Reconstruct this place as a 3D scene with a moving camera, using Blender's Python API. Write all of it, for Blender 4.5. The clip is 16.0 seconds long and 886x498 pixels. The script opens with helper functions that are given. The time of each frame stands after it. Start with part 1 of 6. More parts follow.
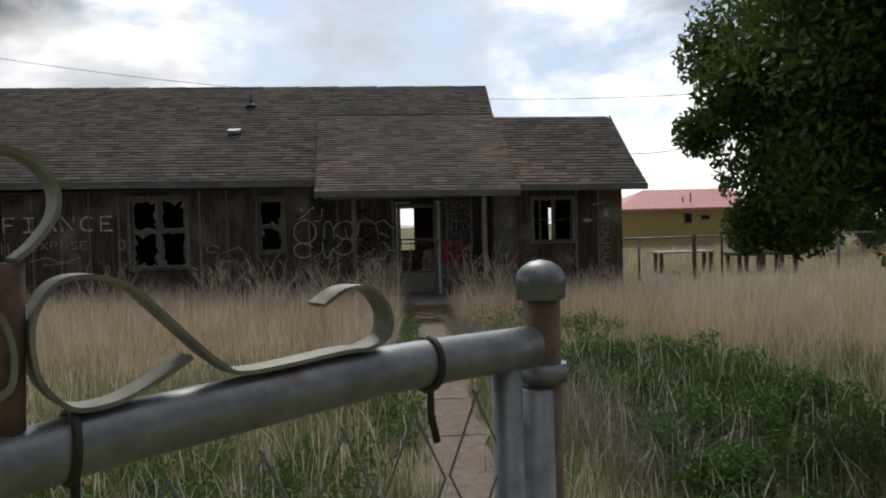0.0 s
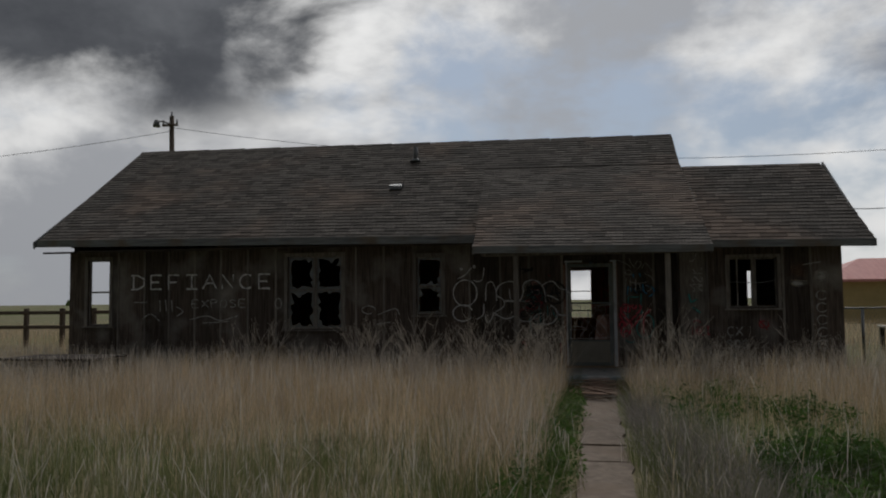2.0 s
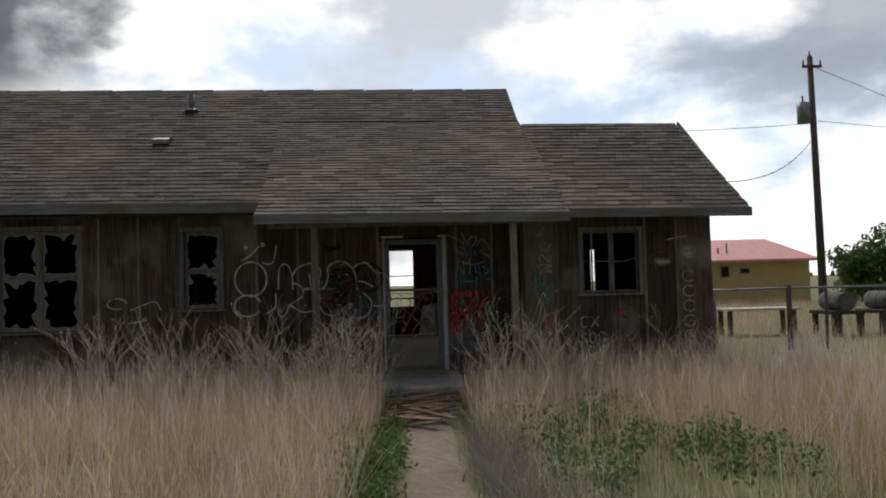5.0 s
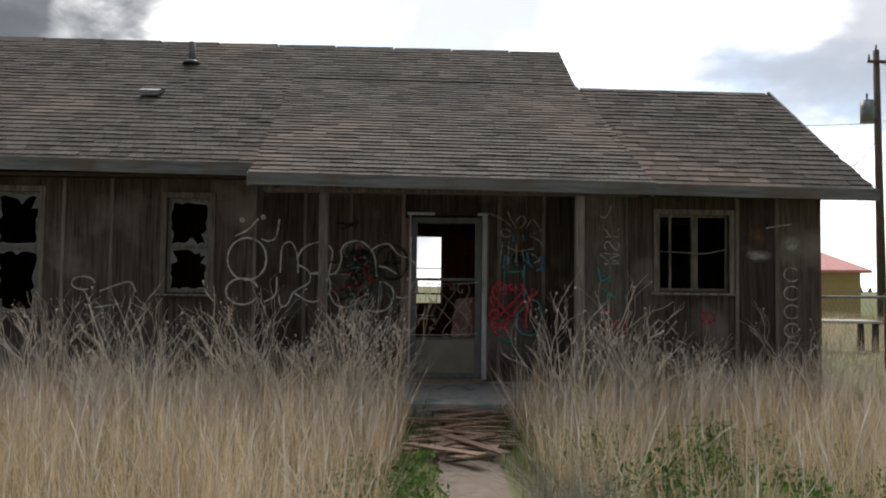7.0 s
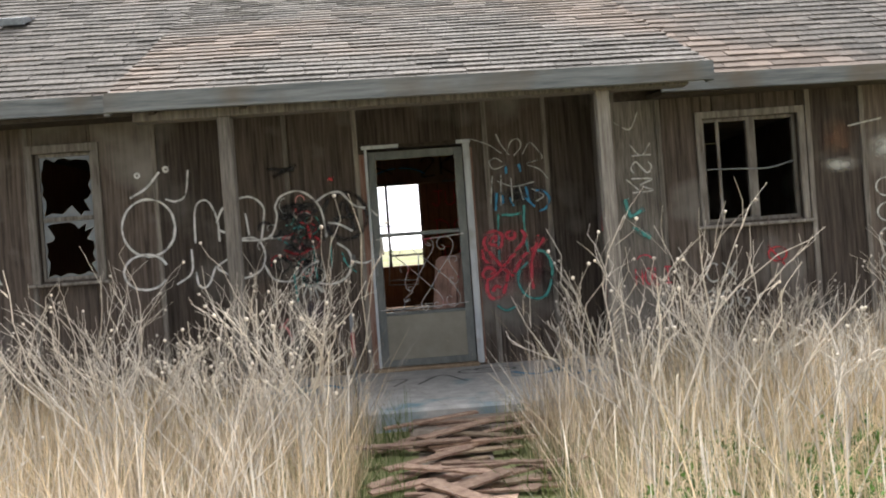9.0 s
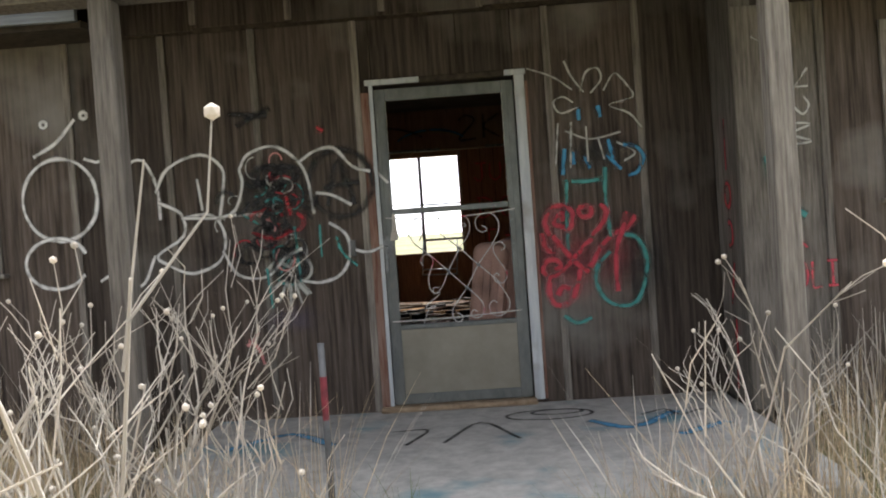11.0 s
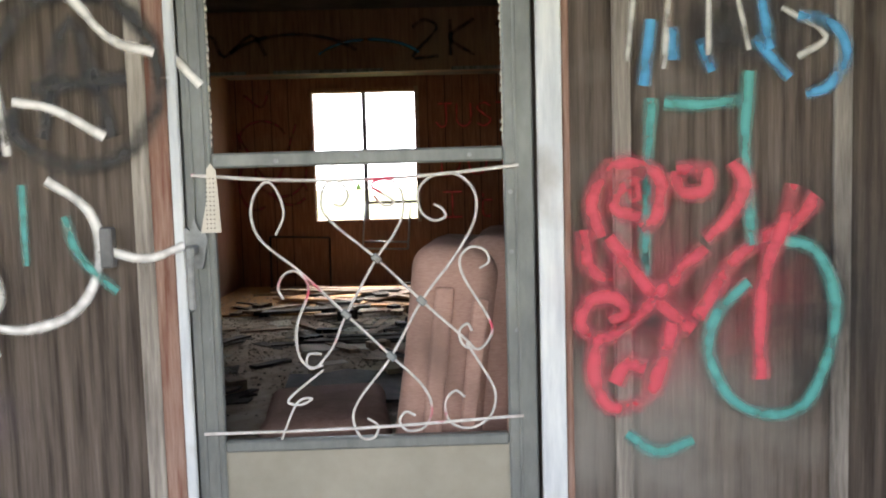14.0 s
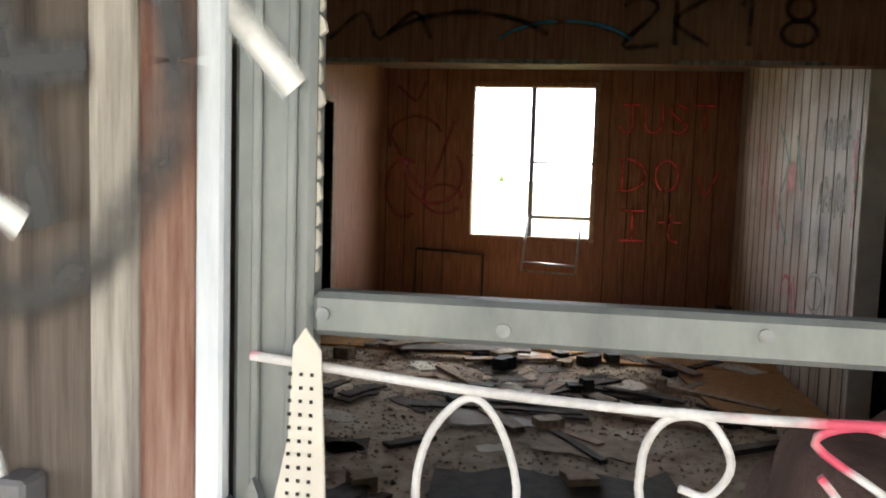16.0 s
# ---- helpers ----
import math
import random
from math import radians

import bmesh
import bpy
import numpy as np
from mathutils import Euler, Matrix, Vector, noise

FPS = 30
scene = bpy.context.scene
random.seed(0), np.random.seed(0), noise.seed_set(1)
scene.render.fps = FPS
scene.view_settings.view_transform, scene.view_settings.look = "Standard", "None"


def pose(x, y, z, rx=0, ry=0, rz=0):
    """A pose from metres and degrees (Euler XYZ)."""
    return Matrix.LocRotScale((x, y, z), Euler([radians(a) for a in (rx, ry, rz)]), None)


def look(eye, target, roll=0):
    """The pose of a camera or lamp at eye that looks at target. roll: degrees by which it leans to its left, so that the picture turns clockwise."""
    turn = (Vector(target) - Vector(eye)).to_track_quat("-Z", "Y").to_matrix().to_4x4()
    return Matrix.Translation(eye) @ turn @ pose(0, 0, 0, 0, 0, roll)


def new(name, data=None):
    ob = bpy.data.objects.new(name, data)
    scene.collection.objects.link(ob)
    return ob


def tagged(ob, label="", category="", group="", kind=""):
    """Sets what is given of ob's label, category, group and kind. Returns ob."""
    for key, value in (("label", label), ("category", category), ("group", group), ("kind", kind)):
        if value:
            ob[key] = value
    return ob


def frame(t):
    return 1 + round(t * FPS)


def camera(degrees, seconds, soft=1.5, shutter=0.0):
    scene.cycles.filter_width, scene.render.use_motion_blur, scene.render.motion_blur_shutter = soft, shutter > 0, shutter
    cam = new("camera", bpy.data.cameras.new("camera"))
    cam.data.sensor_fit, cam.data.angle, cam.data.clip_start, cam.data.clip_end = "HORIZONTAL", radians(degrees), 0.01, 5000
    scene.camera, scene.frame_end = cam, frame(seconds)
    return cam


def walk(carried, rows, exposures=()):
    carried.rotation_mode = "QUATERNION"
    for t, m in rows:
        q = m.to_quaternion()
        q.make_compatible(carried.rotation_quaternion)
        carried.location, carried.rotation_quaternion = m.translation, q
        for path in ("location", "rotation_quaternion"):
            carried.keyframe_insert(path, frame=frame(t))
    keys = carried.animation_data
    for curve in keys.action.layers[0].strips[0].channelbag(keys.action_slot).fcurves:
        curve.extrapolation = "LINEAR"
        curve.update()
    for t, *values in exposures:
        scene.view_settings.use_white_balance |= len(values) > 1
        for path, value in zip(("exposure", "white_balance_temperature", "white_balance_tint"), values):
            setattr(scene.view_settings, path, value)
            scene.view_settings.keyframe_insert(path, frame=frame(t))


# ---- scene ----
cam = camera(57.9, 16.0, soft=2.0)
PATH = [
    (0, (-0.816, 0.28, 1.67), (-0.728, 2.278, 1.613), -1.5),
    (0.5, (-0.603, 0.504, 1.625), (-0.520, 2.501, 1.539), -1.5),
    (1, (-0.325, 0.886, 1.579), (-0.526, 2.878, 1.572), -0.4),
    (1.5, (-0.462, 1.545, 1.508), (-0.919, 3.488, 1.678), 2.7),
    (2, (-0.537, 2.096, 1.469), (-0.903, 4.058, 1.598), -0.6),
    (2.5, (-0.577, 2.687, 1.499), (-0.739, 4.68, 1.503), -2.0),
    (3, (-0.596, 3.175, 1.453), (-0.628, 5.174, 1.412), -2.8),
    (3.5, (-0.569, 3.775, 1.41), (-0.54, 5.775, 1.419), -1.6),
    (4, (-0.559, 4.49, 1.424), (-0.507, 6.488, 1.474), -1.3),
    (4.5, (-0.6, 5.069, 1.411), (-0.513, 7.065, 1.49), -1.2),
    (5, (-0.598, 5.722, 1.463), (-0.522, 7.718, 1.552), -1.5),
    (5.2, (-0.622, 5.961, 1.444), (-0.563, 7.959, 1.523), -1.7),
    (7.3, (-0.741, 8.415, 1.298), (-0.721, 10.413, 1.392), 0.8),
    (7.5, (-0.715, 8.668, 1.287), (-0.694, 10.667, 1.36), 0.4),
    (8, (-0.654, 9.315, 1.253), (-0.606, 11.314, 1.277), -1.7),
    (8.5, (-0.607, 9.945, 1.254), (-0.535, 11.944, 1.256), -3.2),
    (9, (-0.575, 10.6, 1.26), (-0.527, 12.6, 1.253), -4.2),
    (9.2, (-0.543, 10.851, 1.224), (-0.527, 12.851, 1.215), -4.5),
    (11.3, (-0.484, 13.281, 1.249), (-0.567, 15.279, 1.195), -3.6),
    (11.5, (-0.473, 13.495, 1.251), (-0.563, 15.492, 1.183), -2.9),
    (12, (-0.443, 14.035, 1.268), (-0.555, 16.029, 1.156), -1.3),
    (12.5, (-0.429, 14.544, 1.301), (-0.516, 16.539, 1.19), -0.9),
    (13, (-0.363, 15.098, 1.276), (-0.398, 17.093, 1.145), -0.9),
    (13.5, (-0.367, 15.532, 1.294), (-0.369, 17.526, 1.134), -1.6),
    (14, (-0.414, 15.951, 1.318), (-0.392, 17.945, 1.162), -1.6),
    (14.5, (-0.421, 16.525, 1.341), (-0.519, 18.521, 1.255), -1.8),
    (15, (-0.468, 16.847, 1.474), (-0.684, 18.826, 1.287), -1.2),
    (15.5, (-0.627, 17.11, 1.478), (-0.923, 19.074, 1.242), 0.0),
    (16, (-0.748, 17.319, 1.512), (-1.068, 19.286, 1.336), 1.8),
]
EXPOSURES = [(0, -0.45), (0.5, 0.0), (1.0, -0.3), (1.5, -1.1), (2.0, -1.3), (2.5, -0.8), (3.0, 0.0), (3.5, 0.1), (4, -0.3), (5, -0.4), (7.5, 0.65), (8, 1.4), (9, 1.9), (11.5, 2.3), (12.5, 3.15), (14, 3.7), (15, 4.0), (16, 4.15)]
walk(cam, [(t, look(eye, target, roll)) for t, eye, target, roll in PATH], EXPOSURES)

# ---- world and sun ----
SUN_EL, SUN_AZ = radians(50), radians(8)
world = bpy.data.worlds.new("world")
scene.world = world
world.use_nodes = True
wn, wl = world.node_tree.nodes, world.node_tree.links
wn.clear()
w_out = wn.new("ShaderNodeOutputWorld")
w_bg = wn.new("ShaderNodeBackground")
w_sky = wn.new("ShaderNodeTexSky")
w_sky.sky_type, w_sky.sun_disc = "NISHITA", False
w_sky.sun_elevation, w_sky.sun_rotation = SUN_EL, -SUN_AZ
w_co = wn.new("ShaderNodeTexCoord")
w_map = wn.new("ShaderNodeMapping")
w_map.inputs["Scale"].default_value = (1.0, 1.0, 1.7)
w_map.inputs["Location"].default_value = (0.35, 0.1, 0.55)
wl.new(w_co.outputs["Generated"], w_map.inputs["Vector"])


def w_noise(scale, detail, rough, lo, hi, dist=0.0):
    n = wn.new("ShaderNodeTexNoise")
    n.inputs["Scale"].default_value, n.inputs["Detail"].default_value = scale, detail
    n.inputs["Roughness"].default_value, n.inputs["Distortion"].default_value = rough, dist
    wl.new(w_map.outputs[0], n.inputs["Vector"])
    r = wn.new("ShaderNodeMapRange")
    r.interpolation_type = "SMOOTHSTEP"
    r.inputs["From Min"].default_value, r.inputs["From Max"].default_value = lo, hi
    wl.new(n.outputs["Fac"], r.inputs["Value"])
    return r.outputs[0]


def w_mix(fac, a, b, mode="MIX"):
    m = wn.new("ShaderNodeMix")
    m.data_type, m.blend_type = "RGBA", mode
    for sock, v in ((m.inputs["Factor"], fac), (m.inputs["A"], a), (m.inputs["B"], b)):
        if isinstance(v, (float, tuple)):
            sock.default_value = v
        else:
            wl.new(v, sock)
    return m.outputs["Result"]


w_blue = w_mix(1.0, w_sky.outputs[0], (0.10, 0.10, 0.10, 1), "MULTIPLY")
w_haze = w_mix(0.55, w_blue, (0.62, 0.72, 0.86, 1))
w_cloud = w_mix(w_noise(1.9, 10, 0.56, 0.43, 0.58, 0.15), (1.3, 1.3, 1.29, 1), (0.55, 0.57, 0.61, 1))
w_all = w_mix(w_noise(3.4, 10, 0.55, 0.34, 0.50, 0.1), w_haze, w_cloud)


def w_math(op, a, b):
    m = wn.new("ShaderNodeMath")
    m.operation = op
    for sock, v in zip(m.inputs, (a, b)):
        if isinstance(v, float):
            sock.default_value = v
        else:
            wl.new(v, sock)
    return m.outputs[0]


def w_step(value, lo, hi):
    r = wn.new("ShaderNodeMapRange")
    r.interpolation_type = "SMOOTHSTEP"
    r.inputs["From Min"].default_value, r.inputs["From Max"].default_value = lo, hi
    wl.new(value, r.inputs["Value"])
    return r.outputs[0]


# a heavy dark cloud bank on one side of the sky, a thinner grey one on the other
w_sep = wn.new("ShaderNodeSeparateXYZ")
wl.new(w_co.outputs["Generated"], w_sep.inputs[0])
w_puff = w_math("SUBTRACT", w_noise(4.5, 9, 0.55, 0.2, 0.8, 0.3), 0.5)
w_x = w_math("ADD", w_sep.outputs["X"], w_math("MULTIPLY", w_puff, 0.26))
w_z = w_math("ADD", w_sep.outputs["Z"], w_math("MULTIPLY", w_puff, 0.12))
w_bank = w_math("MULTIPLY", w_step(w_math("MULTIPLY", w_x, -1.0), 0.20, 0.34), w_step(w_z, 0.22, 0.30))
w_veil = w_math("MULTIPLY", w_math("MULTIPLY", w_step(w_x, 0.24, 0.42), w_step(w_z, 0.17, 0.26)), 0.85)
w_gloom = w_mix(w_noise(5.0, 8, 0.6, 0.3, 0.7), (0.10, 0.107, 0.122, 1), (0.20, 0.21, 0.23, 1))
w_all = w_mix(w_bank, w_all, w_gloom)
w_all = w_mix(w_veil, w_all, (0.34, 0.36, 0.41, 1))
w_dot = wn.new("ShaderNodeVectorMath")
w_dot.operation = "DOT_PRODUCT"
w_dot.inputs[1].default_value = (-0.11, 0.78, 0.61)
wl.new(w_co.outputs["Generated"], w_dot.inputs[0])
w_glow = wn.new("ShaderNodeMapRange")
w_glow.inputs["From Min"].default_value, w_glow.inputs["From Max"].default_value = -0.3, 1.0
w_glow.inputs["To Min"].default_value, w_glow.inputs["To Max"].default_value = 0.40, 1.9
wl.new(w_dot.outputs["Value"], w_glow.inputs["Value"])
wl.new(w_mix(1.0, w_all, w_glow.outputs[0], "MULTIPLY"), w_bg.inputs["Color"])
w_bg.inputs["Strength"].default_value = 0.85
wl.new(w_bg.outputs[0], w_out.inputs["Surface"])

sun = new("sun", bpy.data.lights.new("sun", "SUN"))
sun.data.energy, sun.data.angle, sun.data.color = 2.2, radians(22), (1.0, 0.96, 0.9)
sun.matrix_world = look((0, 0, 50), (50 * math.sin(SUN_AZ) * 1.0, -60, 50 - 60 * math.tan(SUN_EL)))


# ---- materials ----
def material(name, dark, light, scale=6.0, stretch=(1, 1, 1), rough=0.85, metal=0.0, bump=0.3, big=None, bigscale=0.8,
             island=0.0, objvar=0.0, spec=0.3, fine=None, biglo=0.5, bighi=0.68, through_light=0.0):
    """Colour grain at one scale, stains at a larger one, a tone for each island or object, and relief."""
    m = bpy.data.materials.new(name)
    m.use_nodes = True
    n, l = m.node_tree.nodes, m.node_tree.links
    b = n["Principled BSDF"]
    co = n.new("ShaderNodeTexCoord")
    mp = n.new("ShaderNodeMapping")
    mp.inputs["Scale"].default_value = stretch
    geo = n.new("ShaderNodeNewGeometry")
    l.new(geo.outputs["Position"], mp.inputs["Vector"])
    t = n.new("ShaderNodeTexNoise")
    t.inputs["Scale"].default_value, t.inputs["Detail"].default_value, t.inputs["Roughness"].default_value = scale, 7, 0.65
    l.new(mp.outputs[0], t.inputs["Vector"])
    r = n.new("ShaderNodeValToRGB")
    r.color_ramp.elements[0].position, r.color_ramp.elements[1].position = 0.32, 0.7
    r.color_ramp.elements[0].color, r.color_ramp.elements[1].color = (*dark, 1), (*light, 1)
    l.new(t.outputs["Fac"], r.inputs["Fac"])
    col = r.outputs[0]

    def mix(fac, a, c, mode="MIX"):
        x = n.new("ShaderNodeMix")
        x.data_type, x.blend_type = "RGBA", mode
        for sock, v in ((x.inputs["Factor"], fac), (x.inputs["A"], a), (x.inputs["B"], c)):
            if isinstance(v, (float, tuple)):
                sock.default_value = v
            else:
                l.new(v, sock)
        return x.outputs["Result"]

    if big:
        t2 = n.new("ShaderNodeTexNoise")
        t2.inputs["Scale"].default_value, t2.inputs["Detail"].default_value = bigscale, 5
        l.new(geo.outputs["Position"], t2.inputs["Vector"])
        mr = n.new("ShaderNodeMapRange")
        mr.inputs["From Min"].default_value, mr.inputs["From Max"].default_value = biglo, bighi
        l.new(t2.outputs["Fac"], mr.inputs["Value"])
        col = mix(mr.outputs[0], col, (*big, 1))
    for amount, socket in ((island, geo.outputs["Random Per Island"]), (objvar, None)):
        if amount:
            if socket is None:
                socket = n.new("ShaderNodeObjectInfo").outputs["Random"]
            mr = n.new("ShaderNodeMapRange")
            mr.inputs["To Min"].default_value, mr.inputs["To Max"].default_value = 1 - amount, 1 + amount
            l.new(socket, mr.inputs["Value"])
            col = mix(1.0, col, mr.outputs[0], "MULTIPLY")
    l.new(col, b.inputs["Base Color"])
    b.inputs["Roughness"].default_value, b.inputs["Metallic"].default_value = rough, metal
    b.inputs["Specular IOR Level"].default_value = spec
    if bump:
        bp = n.new("ShaderNodeBump")
        bp.inputs["Strength"].default_value, bp.inputs["Distance"].default_value = bump, 0.01
        l.new(t.outputs["Fac"], bp.inputs["Height"])
        l.new(bp.outputs[0], b.inputs["Normal"])
    if through_light:
        tr = n.new("ShaderNodeBsdfTranslucent")
        l.new(col, tr.inputs["Color"])
        ms = n.new("ShaderNodeMixShader")
        ms.inputs[0].default_value = through_light
        l.new(b.outputs[0], ms.inputs[1])
        l.new(tr.outputs[0], ms.inputs[2])
        l.new(ms.outputs[0], n["Material Output"].inputs["Surface"])
    return m


def spray(name, colour, strength=0.95):
    """Spray paint: soft at the rim of its stroke, thin in patches."""
    m = bpy.data.materials.new(name)
    m.use_nodes = True
    n, l = m.node_tree.nodes, m.node_tree.links
    b = n["Principled BSDF"]
    b.inputs["Base Color"].default_value, b.inputs["Roughness"].default_value = (*colour, 1), 0.6
    uv = n.new("ShaderNodeUVMap")
    sep = n.new("ShaderNodeSeparateXYZ")
    l.new(uv.outputs[0], sep.inputs[0])
    mr = n.new("ShaderNodeMapRange")
    mr.interpolation_type = "SMOOTHSTEP"
    mr.inputs["From Min"].default_value, mr.inputs["From Max"].default_value = 0.05, 0.95
    l.new(sep.outputs["Y"], mr.inputs["Value"])
    geo = n.new("ShaderNodeNewGeometry")
    t = n.new("ShaderNodeTexNoise")
    t.inputs["Scale"].default_value, t.inputs["Detail"].default_value = 14, 6
    l.new(geo.outputs["Position"], t.inputs["Vector"])
    m2 = n.new("ShaderNodeMapRange")
    m2.inputs["From Min"].default_value, m2.inputs["From Max"].default_value = 0.3, 0.55
    m2.inputs["To Min"].default_value, m2.inputs["To Max"].default_value = 0.35 * strength, strength
    l.new(t.outputs["Fac"], m2.inputs["Value"])
    mu = n.new("ShaderNodeMath")
    mu.operation = "MULTIPLY"
    l.new(mr.outputs[0], mu.inputs[0])
    l.new(m2.outputs[0], mu.inputs[1])
    l.new(mu.outputs[0], b.inputs["Alpha"])
    return m


M_WALL = material("weathered_siding", (0.030, 0.0225, 0.019), (0.145, 0.118, 0.102), 5, (8, 8, 0.35), 0.9, bump=0.6,
                  big=(0.22, 0.208, 0.195), bigscale=1.3, objvar=0.3, biglo=0.52, bighi=0.74)
M_BATTEN = material("weathered_batten", (0.10, 0.088, 0.08), (0.30, 0.275, 0.25), 6, (9, 9, 0.6), 0.9, bump=0.5, objvar=0.3)
M_TRIM = material("peeling_trim", (0.10, 0.085, 0.075), (0.3, 0.28, 0.26), 5, (6, 6, 0.6), 0.85, bump=0.5, objvar=0.2)
M_REDTRIM = material("worn_red_trim", (0.16, 0.065, 0.045), (0.36, 0.25, 0.21), 6, (10, 10, 0.7), 0.85, bump=0.6)
M_WHITETRIM = material("pale_blue_door_trim", (0.42, 0.46, 0.52), (0.70, 0.73, 0.76), 5, (5, 5, 0.6), 0.6, bump=0.3,
                       big=(0.3, 0.28, 0.26), bigscale=3, biglo=0.58, bighi=0.75)
M_FASCIA = material("peeling_fascia", (0.09, 0.10, 0.11), (0.25, 0.265, 0.275), 4, (0.5, 8, 8), 0.8, bump=0.4,
                    big=(0.15, 0.125, 0.10), bigscale=1.5)
M_SHINGLE = material("weathered_shingle", (0.058, 0.051, 0.046), (0.14, 0.127, 0.117), 9, (6, 1, 1), 0.95, bump=0.5,
                     big=(0.15, 0.115, 0.095), bigscale=0.5, island=0.4)
M_SHINGLE1 = material("weathered_shingle_piece", (0.058, 0.051, 0.046), (0.14, 0.127, 0.117), 9, (6, 1, 1), 0.95, bump=0.5,
                      big=(0.15, 0.115, 0.095), bigscale=0.5, objvar=0.4)
# dark wood, its tone deepened to carry the shade under the porch roof
M_DARKWOOD_SHADE = material("dark_rough_wood_and_porch_shade", (0.03, 0.024, 0.02), (0.085, 0.068, 0.056), 6, (3, 3, 3), 0.9)
M_PANEL = material("brown_panelling", (0.16, 0.072, 0.042), (0.33, 0.175, 0.105), 6, (8, 8, 0.5), 0.7, bump=0.25, objvar=0.12,
                   big=(0.28, 0.2, 0.14), bigscale=1.0, biglo=0.55, bighi=0.85)
# brown panelling paled in tone and patches for the light washing this wall
M_LITSTREAKED = material("streaked_panelling_with_light_wash", (0.20, 0.13, 0.09), (0.46, 0.40, 0.33), 5, (8, 8, 0.35), 0.5, bump=0.25,
                      big=(0.50, 0.48, 0.44), bigscale=1.6, biglo=0.46, bighi=0.62)
M_CEIL = material("stained_ceiling", (0.12, 0.10, 0.08), (0.24, 0.2, 0.165), 3, rough=0.95)
M_DIRT = material("littered_dirty_floor", (0.18, 0.135, 0.095), (0.50, 0.40, 0.30), 7, rough=0.95, bump=0.9,
                  big=(0.48, 0.41, 0.33), bigscale=2.5, biglo=0.52, bighi=0.7)
M_OSB = material("orange_subfloor", (0.26, 0.13, 0.05), (0.48, 0.27, 0.11), 12, (2, 6, 2), 0.85, bump=0.3)
M_PALEWOOD = material("pale_split_wood", (0.17, 0.12, 0.08), (0.37, 0.28, 0.20), 8, (2, 2, 2), 0.85, bump=0.5, objvar=0.35)
M_REDWOOD = material("reddish_split_wood", (0.17, 0.10, 0.075), (0.38, 0.27, 0.2), 8, (2, 2, 2), 0.85, bump=0.5, objvar=0.35)
M_PAPER = material("stained_paper", (0.4, 0.37, 0.32), (0.66, 0.62, 0.55), 6, rough=0.9, objvar=0.25)
M_CONCRETE = material("old_concrete", (0.15, 0.12, 0.098), (0.28, 0.23, 0.19), 10, rough=0.95, bump=0.5,
                      big=(0.2, 0.155, 0.12), bigscale=1.6, objvar=0.12)
M_SLAB = material("painted_porch_concrete", (0.34, 0.33, 0.32), (0.55, 0.54, 0.52), 10, rough=0.9, bump=0.4,
                  big=(0.13, 0.27, 0.33), bigscale=2.0, biglo=0.56, bighi=0.70)
M_ALU = material("dull_aluminium", (0.135, 0.148, 0.152), (0.23, 0.245, 0.245), 14, (1, 1, 0.4), 0.5, metal=0.35, bump=0.1, spec=0.4)
M_PANELGREY = material("dusty_door_panel", (0.24, 0.225, 0.19), (0.33, 0.31, 0.265), 4, rough=0.7, bump=0.1)
M_WROUGHT = material("white_painted_iron", (0.42, 0.40, 0.40), (0.72, 0.70, 0.70), 30, rough=0.55, bump=0.2,
                     big=(0.55, 0.08, 0.13), bigscale=6, biglo=0.6, bighi=0.66)
M_STEEL = material("galvanised_steel", (0.15, 0.16, 0.175), (0.29, 0.305, 0.32), 25, rough=0.45, metal=0.6, bump=0.12,
                   big=(0.15, 0.09, 0.06), bigscale=7, biglo=0.64, bighi=0.7, spec=0.5)
M_RUST = material("rusty_steel", (0.09, 0.055, 0.042), (0.2, 0.135, 0.105), 30, rough=0.8, metal=0.2, bump=0.3)
M_STRAP = material("weathered_strap_iron", (0.15, 0.145, 0.125), (0.29, 0.28, 0.24), 25, rough=0.55, metal=0.4, bump=0.2,
                   big=(0.10, 0.07, 0.05), bigscale=9, biglo=0.56, bighi=0.66)
M_SOFA = material("brown_ribbed_upholstery", (0.33, 0.20, 0.17), (0.47, 0.305, 0.265), 60, (1, 1, 6), 0.95, bump=0.4,
                  big=(0.2, 0.13, 0.11), bigscale=3)
M_POLE = material("creosoted_pole", (0.07, 0.055, 0.045), (0.16, 0.125, 0.10), 6, (5, 5, 0.4), 0.9)
M_BARN = material("yellow_siding", (0.50, 0.39, 0.19), (0.60, 0.47, 0.24), 2, rough=0.8, bump=0.05)
M_PINKROOF = material("faded_red_metal_roof", (0.62, 0.27, 0.25), (0.74, 0.36, 0.34), 1.0, (6, 1, 1), 0.5, bump=0.05)
M_BLACK = material("dark_void", (0.010, 0.009, 0.009), (0.022, 0.02, 0.02), 3, rough=0.8, bump=0)
M_TYRE = material("old_rubber", (0.07, 0.065, 0.06), (0.16, 0.15, 0.14), 8, rough=0.9)
M_GROUND = material("dry_soil_and_stubble", (0.11, 0.10, 0.055), (0.30, 0.255, 0.155), 1.4, rough=1.0, bump=0.6,
                    big=(0.15, 0.18, 0.065), bigscale=0.06, biglo=0.42, bighi=0.6)
M_DRY = material("dry_grass", (0.46, 0.355, 0.23), (0.78, 0.64, 0.45), 1.2, rough=0.8, bump=0, through_light=0.4, island=0.45, spec=0.2,
                 big=(0.50, 0.42, 0.34), bigscale=0.7)
M_STALK = material("bleached_stalk", (0.52, 0.47, 0.42), (0.78, 0.73, 0.66), 4, rough=0.8, bump=0, through_light=0.4, island=0.2, spec=0.2)
